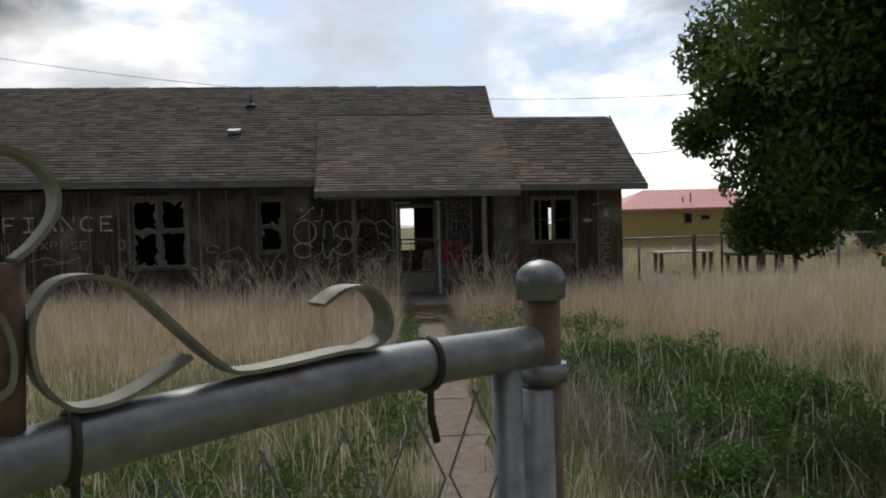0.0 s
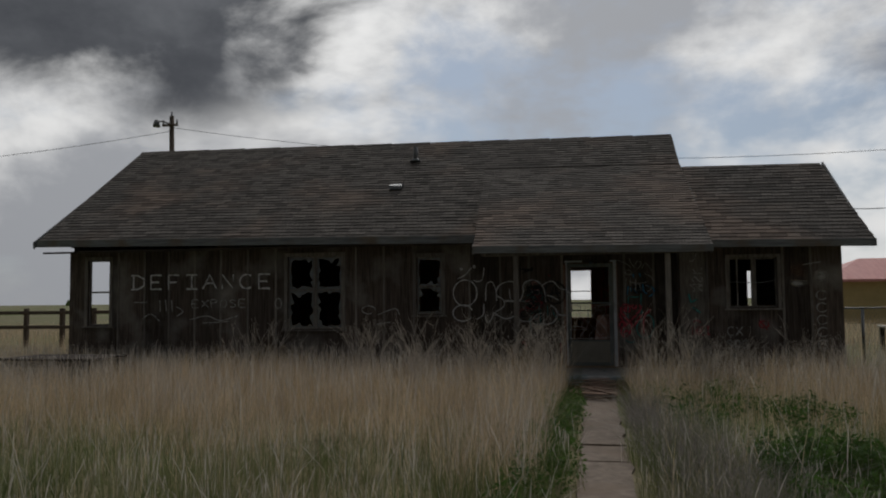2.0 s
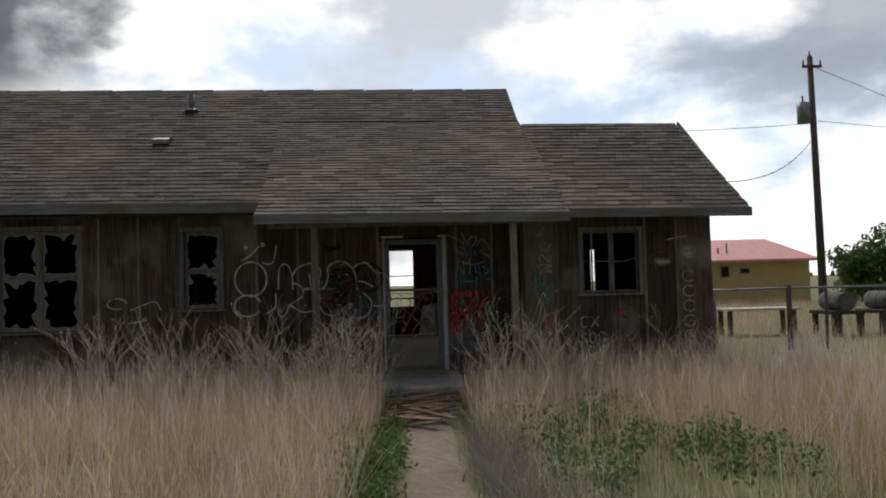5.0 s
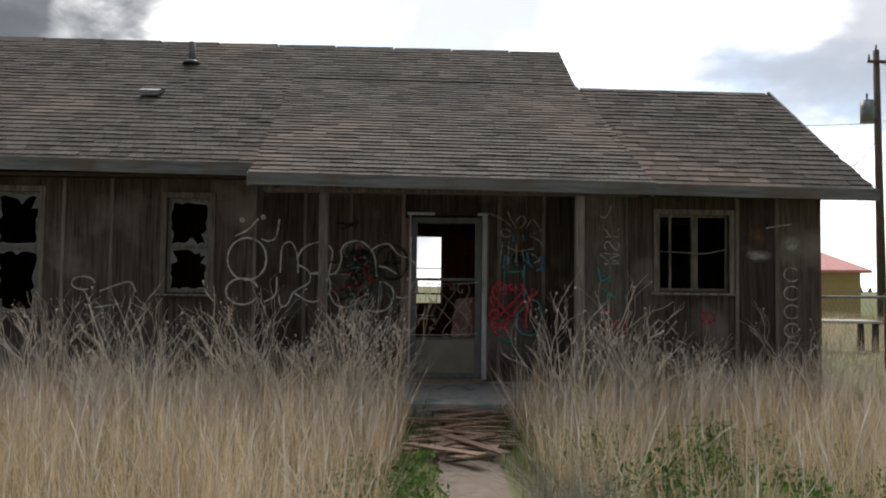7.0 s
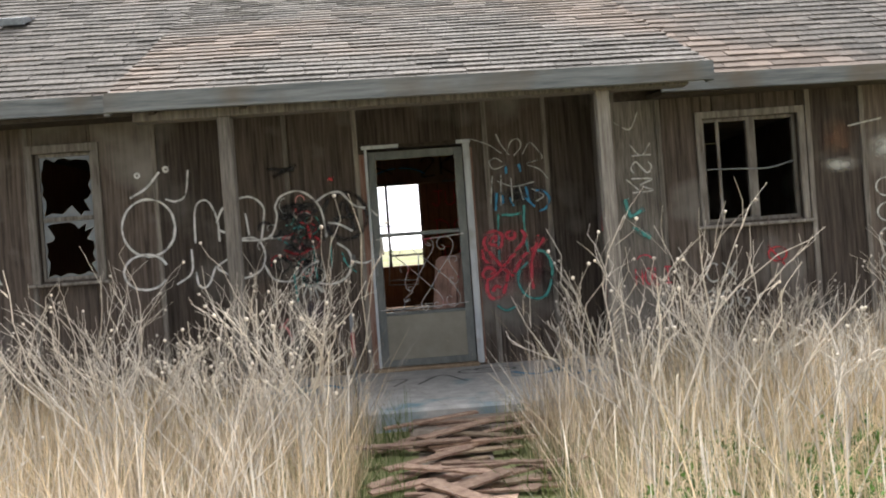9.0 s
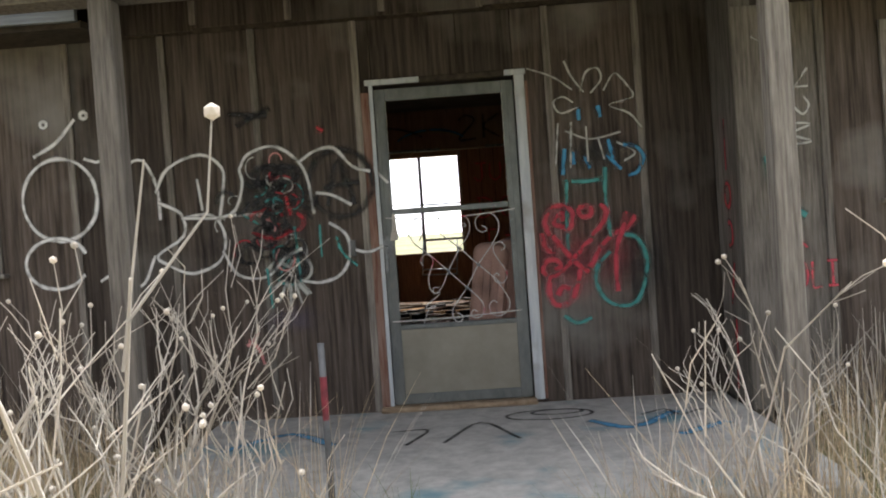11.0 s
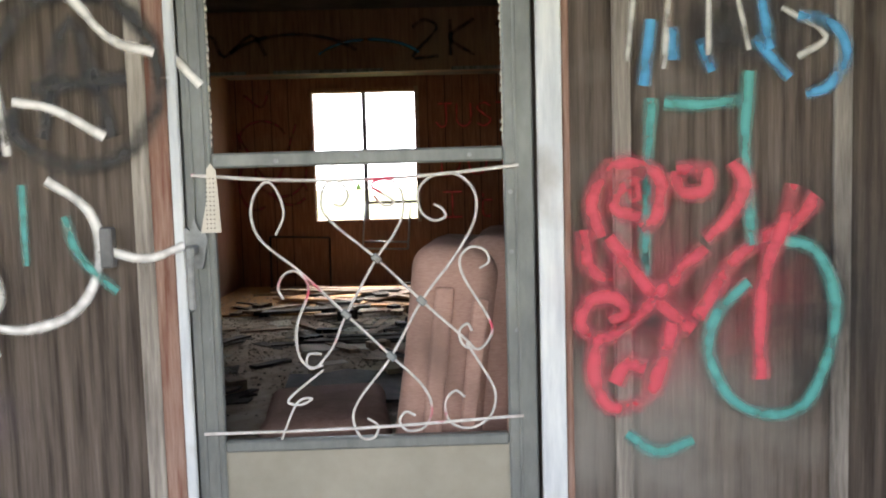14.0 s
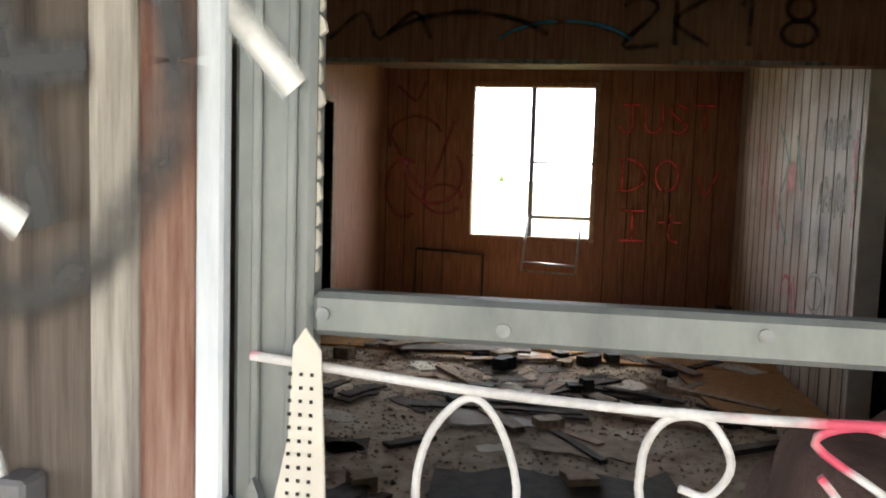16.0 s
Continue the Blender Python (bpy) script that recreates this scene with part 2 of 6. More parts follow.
M_GREYSTALK = material("grey_flattened_stalk", (0.22, 0.20, 0.18), (0.40, 0.37, 0.34), 4, rough=0.85, bump=0, through_light=0.25, island=0.35, spec=0.2)
M_GREEN = material("green_grass", (0.075, 0.115, 0.03), (0.20, 0.24, 0.09), 1.0, rough=0.7, bump=0, through_light=0.4, island=0.35, spec=0.25,
                   big=(0.30, 0.29, 0.16), bigscale=0.8)
M_WEED = material("green_weed_leaf", (0.05, 0.11, 0.022), (0.11, 0.20, 0.045), 2.0, rough=0.6, bump=0, through_light=0.4, island=0.35, spec=0.3)
M_LEAF = material("tree_leaf", (0.055, 0.10, 0.02), (0.12, 0.185, 0.045), 2.0, rough=0.5, bump=0, through_light=0.3, island=0.4, spec=0.35)
M_BARK = material("tree_bark", (0.06, 0.048, 0.038), (0.15, 0.125, 0.10), 8, (3, 3, 0.6), 0.95, bump=0.8)
M_GLASS = material("dusty_broken_glass", (0.10, 0.11, 0.12), (0.2, 0.21, 0.22), 4, rough=0.12, bump=0, spec=0.6)
M_CORD = material("black_cord", (0.02, 0.02, 0.02), (0.05, 0.045, 0.04), 20, rough=0.6, bump=0)
M_DARKMETAL = material("dark_grey_metal", (0.10, 0.105, 0.11), (0.2, 0.2, 0.21), 8, rough=0.6, metal=0.3)
M_PALEPANEL = material("pale_board", (0.5, 0.47, 0.42), (0.68, 0.64, 0.58), 6, rough=0.8)
M_BLUE = material("blue_plastic", (0.03, 0.09, 0.22), (0.05, 0.14, 0.32), 6, rough=0.5)
M_REDPAINT = material("flaking_red_paint", (0.14, 0.04, 0.05), (0.34, 0.06, 0.08), 20, rough=0.7)
P_WHITE, P_BLACK, P_RED = spray("white_spray", (0.76, 0.76, 0.77), 1.0), spray("black_spray", (0.018, 0.018, 0.02)), spray("red_spray", (0.60, 0.07, 0.11), 0.85)
P_TEAL, P_BLUE, P_DKRED = spray("teal_spray", (0.07, 0.32, 0.31)), spray("blue_spray", (0.06, 0.30, 0.55)), spray("dark_red_spray", (0.42, 0.03, 0.045))
P_VIOLET, P_PINK = spray("violet_spray", (0.17, 0.15, 0.25), 0.5), spray("pink_spray", (0.75, 0.33, 0.32))
P_HAZE, P_REDHAZE = spray("dark_haze", (0.03, 0.03, 0.035), 0.6), spray("red_haze", (0.6, 0.08, 0.12), 0.5)
P_FAINT = spray("faint_white_spray", (0.62, 0.62, 0.6), 0.8)


# ---- building blocks ----
def mesh_ob(name, bm, mat, parent=None, label="", smooth=False):
    me = bpy.data.meshes.new(name)
    if smooth:
        for f in bm.faces:
            f.smooth = True
    bm.to_mesh(me)
    bm.free()
    me.materials.append(mat)
    ob = new(name, me)
    if parent:
        ob.parent = parent
    if label:
        tagged(ob, label)
    return ob


part = mesh_ob


def thing(name, label, category, group="", kind="", at=(0, 0, 0), turn=0):
    ob = new(name)
    ob.matrix_basis = pose(*at, 0, 0, turn)
    return tagged(ob, label, category, group, kind)


def box(bm, x0, x1, y0, y1, z0, z1, bevel=0.0, m=None):
    r = bmesh.ops.create_cube(bm, size=1)
    for v in r["verts"]:
        v.co = Vector((x0 + (v.co.x + 0.5) * (x1 - x0), y0 + (v.co.y + 0.5) * (y1 - y0), z0 + (v.co.z + 0.5) * (z1 - z0)))
    if bevel:
        es = {e for v in r["verts"] for e in v.link_edges}
        r = bmesh.ops.bevel(bm, geom=list(es), offset=bevel, segments=1, affect="EDGES")
    if m:
        bmesh.ops.transform(bm, matrix=m, verts=r["verts"])
    return bm


def boxed(*a, **k):
    return box(bmesh.new(), *a, **k)


def prism(bm, pts, axis, a, b):
    """A polygon pushed along an axis from a to b; pts give the two other coordinates in order."""
    def at(p, w):
        return {"x": (w, p[0], p[1]), "y": (p[0], w, p[1]), "z": (p[0], p[1], w)}[axis]
    va, vb = [bm.verts.new(at(p, a)) for p in pts], [bm.verts.new(at(p, b)) for p in pts]
    bm.faces.new(va)
    bm.faces.new(vb[::-1])
    k = len(pts)
    for i in range(k):
        bm.faces.new((va[i], vb[i], vb[(i + 1) % k], va[(i + 1) % k]))
    bmesh.ops.recalc_face_normals(bm, faces=bm.faces)
    return bm


def tube(bm, pts, r0, r1=None, sides=8, closed=True):
    """A round rod along points, from radius r0 to r1."""
    r1 = r0 if r1 is None else r1
    pts = [Vector(p) for p in pts]
    rings, ref = [], None
    for i, p in enumerate(pts):
        d = (pts[min(i + 1, len(pts) - 1)] - pts[max(i - 1, 0)]).normalized()
        if ref is None:
            ref = d.orthogonal().normalized()
        ref = (ref - d * ref.dot(d)).normalized()
        side = d.cross(ref)
        r = r0 + (r1 - r0) * i / max(1, len(pts) - 1)
        rings.append([bm.verts.new(p + r * (math.cos(a) * ref + math.sin(a) * side)) for a in (2 * math.pi * k / sides for k in range(sides))])
    for a, b in zip(rings, rings[1:]):
        for k in range(sides):
            bm.faces.new((a[k], a[(k + 1) % sides], b[(k + 1) % sides], b[k])).smooth = True
    if closed and sides > 2:
        bm.faces.new(rings[0][::-1])
        bm.faces.new(rings[-1])
    return bm


def smooth_line(pts, steps=6):
    """A curve through the points (Catmull-Rom)."""
    p = [Vector(q) for q in pts]
    p = [2 * p[0] - p[1]] + p + [2 * p[-1] - p[-2]]
    out = []
    for i in range(1, len(p) - 2):
        for k in range(steps):
            t = k / steps
            out.append(0.5 * ((2 * p[i]) + (p[i + 1] - p[i - 1]) * t + (2 * p[i - 1] - 5 * p[i] + 4 * p[i + 1] - p[i + 2]) * t * t
                              + (3 * p[i] - p[i - 1] - 3 * p[i + 1] + p[i + 2]) * t ** 3))
    return out + [p[-2]]


def arc(cx, cz, rx, rz, a0, a1, n=14):
    return [(cx + rx * math.cos(radians(a0 + (a1 - a0) * i / n)), cz + rz * math.sin(radians(a0 + (a1 - a0) * i / n))) for i in range(n + 1)]


def paint(parent, mat, strokes, width, place, name="graffiti", label="", smooth=True):
    """Spray strokes as ribbons on a surface. place turns the stroke's two coordinates into a point and lifts it by the third."""
    bm = bmesh.new()
    uv = bm.loops.layers.uv.new("UVMap")
    for j, st in enumerate(strokes):
        line = smooth_line([(a, b, 0) for a, b in st], 4) if smooth and len(st) > 2 else [Vector((a, b, 0)) for a, b in st]
        rows = []
        for i, p in enumerate(line):
            d = (line[min(i + 1, len(line) - 1)] - line[max(i - 1, 0)])
            d = d.normalized() if d.length > 1e-6 else Vector((1, 0, 0))
            s = Vector((-d.y, d.x, 0)) * width * 0.5 * (0.85 + 0.3 * noise.noise(p * 9))
            rows.append([bm.verts.new(place(q.x, q.y, 0.0006 * (j % 5))) for q in (p - s, p, p + s)])
        for a, b in zip(rows, rows[1:]):
            for k in (0, 1):
                f = bm.faces.new((a[k], a[k + 1], b[k + 1], b[k]))
                for lo, v in zip(f.loops, ((k, 0), (k + 1, 0), (k + 1, 1), (k, 1))):
                    lo[uv].uv = (v[1], 1.0 if v[0] == 1 else 0.0)
    return part(name, bm, mat, parent, label)


def patch(parent, mat, cx, cz, rx, rz, place, label="", name="graffiti_fill"):
    """A soft sprayed cloud of paint."""
    bm = bmesh.new()
    uv = bm.loops.layers.uv.new("UVMap")
    c = bm.verts.new(place(cx, cz, 0))
    ring = []
    for i in range(20):
        a = 2 * math.pi * i / 20
        k = 1 + 0.18 * noise.noise(Vector((cx * 7 + math.cos(a), cz * 7 + math.sin(a), 0)))
        ring.append(bm.verts.new(place(cx + rx * k * math.cos(a), cz + rz * k * math.sin(a), 0)))
    for i in range(20):
        f = bm.faces.new((c, ring[i], ring[(i + 1) % 20]))
        for lo, v in zip(f.loops, (0.8, 0, 0)):
            lo[uv].uv = (0, v)
    return part(name, bm, mat, parent, label)


LETTERS = {
    "A": [[(0, 0), (.5, 1), (1, 0)], [(.2, .4), (.8, .4)]], "C": [arc(.55, .5, .5, .5, 50, 310)], "D": [[(.1, 0), (.1, 1)], [(-.1, 1), (.4, 1), (.9, .75), (.9, .25), (.4, 0), (-.1, 0)]],
    "E": [[(.9, 1), (.1, 1), (.1, 0), (.9, 0)], [(.1, .5), (.7, .5)]], "F": [[(.9, 1), (.1, 1), (.1, 0)], [(.1, .5), (.7, .5)]],
    "I": [[(.5, 0), (.5, 1)], [(.1, 1), (.9, 1)], [(.1, 0), (.9, 0)]], "N": [[(.1, 0), (.1, 1), (.9, 0), (.9, 1)]], "M": [[(0, 0), (.1, 1), (.5, .4), (.9, 1), (1, 0)]],
    "S": [[(.9, .85), (.5, 1), (.1, .8), (.5, .5), (.9, .25), (.5, 0), (.1, .12)]], "K": [[(.1, 0), (.1, 1)], [(.9, 1), (.1, .5), (.9, 0)]],
    "H": [[(.1, 0), (.1, 1)], [(.9, 0), (.9, 1)], [(.1, .5), (.9, .5)]], "O": [arc(.5, .5, .42, .5, 90, 450)], "L": [[(.1, 1), (.1, 0), (.8, 0)]],
    "J": [[(.2, 1), (1, 1)], [(.65, 1), (.65, .15), (.35, 0), (.05, .2)]], "U": [[(.1, 1), (.1, .25), (.5, 0), (.9, .25), (.9, 1)]], "T": [[(.5, 0), (.5, 1)], [(0, 1), (1, 1)]],
    "t": [[(.5, .9), (.5, .1), (.8, 0)], [(.1, .65), (.9, .65)]], "2": [[(.1, .8), (.5, 1), (.9, .75), (.1, 0), (.95, 0)]], "1": [[(.4, .8), (.6, 1), (.6, 0)]],
    "8": [arc(.5, .75, .3, .25, 90, 450), arc(.5, .25, .4, .25, 90, 450)], "X": [[(0, 0), (1, 1)], [(0, 1), (1, 0)]], "P": [[(.1, 0), (.1, 1), (.7, .95), (.8, .7), (.1, .5)]],
    "G": [arc(.5, .5, .45, .5, 40, 330) + [(.95, .45), (.6, .45)]], "l": [[(.5, 0), (.5, 1)]], " ": [],
}


def lettering(text, x, z, w, h, gap=0.25, drop=0.0):
    out = []
    for i, ch in enumerate(text):
        for st in LETTERS[ch]:
            out.append([(x + i * w * (1 + gap) + u * w, z + drop * i + v * h) for u, v in st])
    return out


# ---- ground ----
bm = bmesh.new()
box(bm, -2500, 2500, -2500, 4000, -0.5, 0.0)
tagged(mesh_ob("ground", bm, M_GROUND), "dry stubble prairie ground with patches of green", "ground", kind="structure")

# ---- house: sizes ----
YW, YWING, YBACK = 17.97, 17.55, 25.5
XL, XR, XWING = -11.88, 1.05, 3.87
FLOOR, CEIL = 0.16, 2.62


def sag(x):
    return -0.0135 * (x + 0.5)


def wall(name, label, axis, w0, w1, a0, a1, z0, z1, holes, mat, inner=None):
    """A wall across axis from w0 to w1, along the other axis from a0 to a1, with openings (a, b, z, z)."""
    bm = bmesh.new()

    def piece(a, b, c, d):
        if b - a > 1e-4 and d - c > 1e-4:
            box(bm, *((a, b, w0, w1) if axis == "y" else (w0, w1, a, b)), c, d)
    cuts = sorted({a0, a1, *[h[0] for h in holes], *[h[1] for h in holes]})
    for a, b in zip(cuts, cuts[1:]):
        z = z0
        for h in sorted((h for h in holes if h[0] <= a and h[1] >= b), key=lambda h: h[2]):
            piece(a, b, z, h[2])
            z = h[3]
        piece(a, b, z, z1)
    return tagged(mesh_ob(name, bm, mat), label, "wall", kind="structure")


def boards(parent, y, a0, a1, z0, z1, step, holes, seed, pale=-99):
    """Upright siding boards with battens over the seams, cut round the openings."""
    rnd = random.Random(seed)
    xs = [a0]
    while xs[-1] < a1 - 0.3:
        xs.append(min(a1, xs[-1] + step * rnd.uniform(0.9, 1.06)))
    xs[-1] = a1
    cuts = sorted({*xs, *[h[0] for h in holes], *[h[1] for h in holes]})
    for a, b in zip(cuts, cuts[1:]):
        if b - a < 0.01:
            continue
        z = z0
        spans = []
        for h in sorted((h for h in holes if h[0] <= a + 1e-4 and h[1] >= b - 1e-4), key=lambda h: h[2]):
            spans.append((z, h[2]))
            z = h[3]
        spans.append((z, z1))
        for c, d in spans:
            if d - c > 0.02:
                part("board", boxed(a + 0.003, b - 0.003, y - 0.014, y, c + rnd.uniform(0, 0.02), d, bevel=0.003), M_BATTEN if a < pale else M_WALL, parent)
    for x in xs[1:-1]:
        if not any(h[0] - 0.05 < x < h[1] + 0.05 for h in holes):
            part("batten", boxed(x - 0.022, x + 0.022, y - 0.034, y - 0.0145, z0 + rnd.uniform(0, 0.04), z1, bevel=0.004), M_BATTEN, parent)


W_L, W_B, W_S, W_R = (-11.42, -10.9, 1.01, 2.43), (-6.8, -5.62, 0.92, 2.42), (-4.05, -3.53, 1.2, 2.36), (1.92, 2.76, 1.29, 2.2)
DOOR = (-1.035, -0.155, FLOOR, 2.19)
HOLES = [W_L, W_B, W_S, DOOR]
wall_front = wall("wall_front", "weathered brown board siding wall covered in graffiti", "y", YW, YW + 0.12, XL, XR, 0.0, CEIL, HOLES, M_DARKWOOD_SHADE)
wall_porch_top = wall("wall_porch_top", "weathered boards under the porch roof, darkened in colour for shade", "y", YW, YW + 0.12, -2.7, XR, CEIL, 3.22, [], M_DARKWOOD_SHADE)
wall_return = wall("wall_return", "weathered board return wall beside the porch", "x", XR, XR + 0.12, YWING, YBACK - 0.001, 0.0, 2.75, [(19.3, 21.1, FLOOR, 2.1)], M_BATTEN)
wall_wing = wall("wall_wing", "weathered brown board wall of the side wing", "y", YWING, YWING + 0.12, XR + 0.12, XWING, 0.0, 2.52, [W_R], M_DARKWOOD_SHADE)
wall("wall_left", "dark weathered end wall with an open window", "x", XL, XL + 0.12, YW + 0.12, YBACK, 0.0, CEIL + 0.1, [(18.45, 20.0, 0.95, 2.5)], M_WALL)
wall("wall_right", "weathered end wall of the wing", "x", XWING - 0.12, XWING, YWING + 0.12, 22.1, 0.0, 2.45, [], M_WALL)
wall("wall_wing_back", "back wall of the wing with a narrow window", "y", 22.1, 22.22, XR + 0.12, XWING, 0.0, 2.45, [(3.06, 3.16, 0.9, 2.1)], M_WALL)
wall_back = wall("wall_back", "brown panelled back wall with red graffiti", "y", YBACK, YBACK + 0.12, XL, XR + 1.2, 0.0, 2.9, [(-1.80, -0.60, 0.95, 2.45)], M_PANEL)

# gable ends
bm = bmesh.new()
prism(bm, [(YW, CEIL + 0.1), (YBACK, CEIL + 0.1), (21.75, 5.3)], "x", XL, XL + 0.1)
tagged(mesh_ob("wall_gable_left", bm, M_WALL), "dark weathered gable end", "wall", kind="structure")
bm = bmesh.new()
prism(bm, [(YWING, 2.45), (22.2, 2.45), (19.9, 4.15)], "x", XWING - 0.1, XWING)
tagged(mesh_ob("wall_gable_right", bm, M_WALL), "dark weathered gable end of the wing", "wall", kind="structure")
bm = bmesh.new()
prism(bm, [(18.1, 2.75), (YBACK, 2.75), (21.75, 5.2)], "x", 1.15, 1.25)
tagged(mesh_ob("wall_gable_main", bm, M_WALL), "dark weathered gable above the wing", "wall", kind="structure")

tagged(mesh_ob("floor", boxed(XL + 0.1, 1.05, YW + 0.12, YBACK, -0.05, FLOOR), M_DIRT), "dirty wooden floor strewn with plaster crumbs", "floor", kind="structure")
tagged(mesh_ob("floor_wing", boxed(1.17, XWING - 0.12, YWING + 0.12, 22.1, -0.05, FLOOR), M_DIRT), "dirty floor of the side wing", "floor", kind="structure")
tagged(mesh_ob("ceiling", boxed(XL + 0.12, 1.05, YW + 0.12, YBACK, CEIL + 0.003, CEIL + 0.05), M_CEIL), "stained dark ceiling", "ceiling", kind="structure")
tagged(mesh_ob("ceiling_wing", boxed(1.17, XWING - 0.12, YWING + 0.12, 22.1, 2.46, 2.5), M_CEIL), "stained dark ceiling of the wing", "ceiling", kind="structure")

# inner walls round the front room and the room behind it
# two unseen partitions, added to block light behind the broken windows
wall("wall_hall", "unseen panelled partition added to keep the rooms dark", "x", -5.1, -5.0, YW + 0.12, YBACK, FLOOR, CEIL, [], M_PANEL)
wall("wall_bedroom", "unseen panelled partition added to keep the rooms dark", "x", -8.6, -8.5, YW + 0.12, YBACK, FLOOR, CEIL, [], M_PANEL)
wall_header = wall("wall_header", "dark panelled beam with black graffiti above the opening", "y", 21.9, 22.02, -4.99, 1.05, 2.17, CEIL, [], M_PANEL)
wall_inner_left = wall("wall_inner_left", "panelled side wall with red graffiti and a doorway", "x", -2.85, -2.75, 22.02, YBACK, FLOOR, CEIL, [(23.03, 23.72, FLOOR, 2.1)], M_PANEL)
wall("wall_stub", "panelled wall beside the opening", "y", 21.9, 22.02, -4.99, -2.75, FLOOR, 2.17, [], M_PANEL)
wall_inner_right = wall("wall_inner_right", "streaked panelled wall covered in graffiti, paled in colour for light", "x", 0.80, 0.9, 22.025, YBACK, FLOOR, CEIL, [], M_LITSTREAKED)
tagged(mesh_ob("trim_wall_end", boxed(0.785, 0.915, 21.99, 22.022, FLOOR, 2.165, bevel=0.004), M_PALEPANEL), "pale bare edge of the panelled wall", "trim", kind="structure")
tagged(mesh_ob("trim_opening", boxed(-2.86, -2.74, 21.885, 21.898, FLOOR, 2.17, bevel=0.003), M_TRIM), "pale wooden edge of the opening", "trim", kind="structure")
d = thing("door_frame", "pale painted frame of the inner doorway", "door frame", kind="structure")
part("jamb", boxed(-2.87, -2.73, 22.97, 23.03, FLOOR, 2.16, bevel=0.004), M_PALEWOOD, d)
part("jamb", boxed(-2.87, -2.73, 23.72, 23.78, FLOOR, 2.16, bevel=0.004), M_PALEWOOD, d)
part("lintel", boxed(-2.87, -2.73, 23.03, 23.72, 2.1, 2.16, bevel=0.004), M_PALEWOOD, d)
# grooves of the panelling as thin strips
for w, xs in ((wall_back, [-2.7 + 0.205 * i for i in range(17)]),):
    for x in xs:
        if not -1.92 < x < -0.5:
            part("panel_groove", boxed(x - 0.004, x + 0.004, YBACK - 0.003, YBACK + 0.001, FLOOR, CEIL), M_BLACK, w)
for i in range(16):
    y = 22.12 + 0.21 * i
    part("panel_groove", boxed(0.797, 0.801, y - 0.004, y + 0.004, FLOOR, CEIL), M_BLACK, wall_inner_right)
# paler strips stand in for light caught along the beam's lower edge
for x in (-2.2, -1.2, 0.1):
    part("ceiling_strip", boxed(x - 0.35, x + 0.45, 21.88, 21.9, 2.165, 2.19, bevel=0.003), M_TRIM, wall_header)

# bare boards and studs on the inner face of the return wall
rnd = random.Random(41)
for i in range(7):
    y = 21.14 + i * 0.125
    part("lining_board", boxed(1.022, 1.046, y, y + 0.118, FLOOR, 2.55 - rnd.uniform(0, 0.2), bevel=0.003), rnd.choice((M_OSB, M_PALEWOOD, M_PANEL)), wall_return)
for y in (21.3, 21.75):
    part("stud", boxed(0.985, 1.021, y - 0.02, y + 0.02, FLOOR, 2.6, bevel=0.003), M_PALEWOOD, wall_return)

# porch slab, path
slab = thing("porch_slab", "grey concrete porch slab with blue paint stains", "porch", kind="structure")
bm = boxed(-2.15, 1.02, 16.15, YW - 0.002, -0.1, 0.15, bevel=0.02)
part("slab", bm, M_SLAB, slab)
bm = bmesh.new()
box(bm, -0.75, 0.1, 15.72, 16.14, -0.1, 0.085, bevel=0.02)
part("step", bm, M_CONCRETE, slab)

rnd = random.Random(5)
path = thing("path", "narrow cracked tan concrete garden path", "path", kind="structure")
y = 1.5
while y < 15.7:
    ln = rnd.uniform(0.6, 1.9)
    bm = bmesh.new()
    n = 7
    left = [(-0.69 + 0.06 * noise.noise(Vector((0, (y + ln * i / n) * 2.2, 0))), y + ln * i / n) for i in range(n + 1)]
    right = [(-0.25 + 0.06 * noise.noise(Vector((5, (y + ln * i / n) * 2.2, 0))), y + ln * i / n) for i in range(n + 1)]
    for i in (0, n):
        left[i] = (left[i][0], left[i][1] + (0.008 if i == 0 else -0.004))
    poly = left + [(-0.47, y + ln + rnd.uniform(-0.015, 0.0))] + right[::-1] + [(-0.45, y + rnd.uniform(0.0, 0.02))]
    prism(bm, poly, "z", -0.05, 0.02 + rnd.uniform(0, 0.02))
    part("slab", bm, M_CONCRETE, path)
    y += ln + rnd.uniform(0.0, 0.02)

# ---- roofs ----
def slope(parent, name, xe0, xe1, ye, ze, xr0, xr1, yr, zr, thick=0.05):
    bm = bmesh.new()
    top = [(xe0, ye, ze + sag(xe0)), (xe1, ye, ze + sag(xe1)), (xr1, yr, zr + sag(xr1)), (xr0, yr, zr + sag(xr0))]
    a, b = [bm.verts.new(p) for p in top], [bm.verts.new((p[0], p[1], p[2] - thick)) for p in top]
    bm.faces.new(a)
    bm.faces.new(b[::-1])
    for i in range(4):
        bm.faces.new((a[i], b[i], b[(i + 1) % 4], a[(i + 1) % 4]))
    bmesh.ops.recalc_face_normals(bm, faces=bm.faces)
    return part(name, bm, M_DARKWOOD_SHADE, parent)


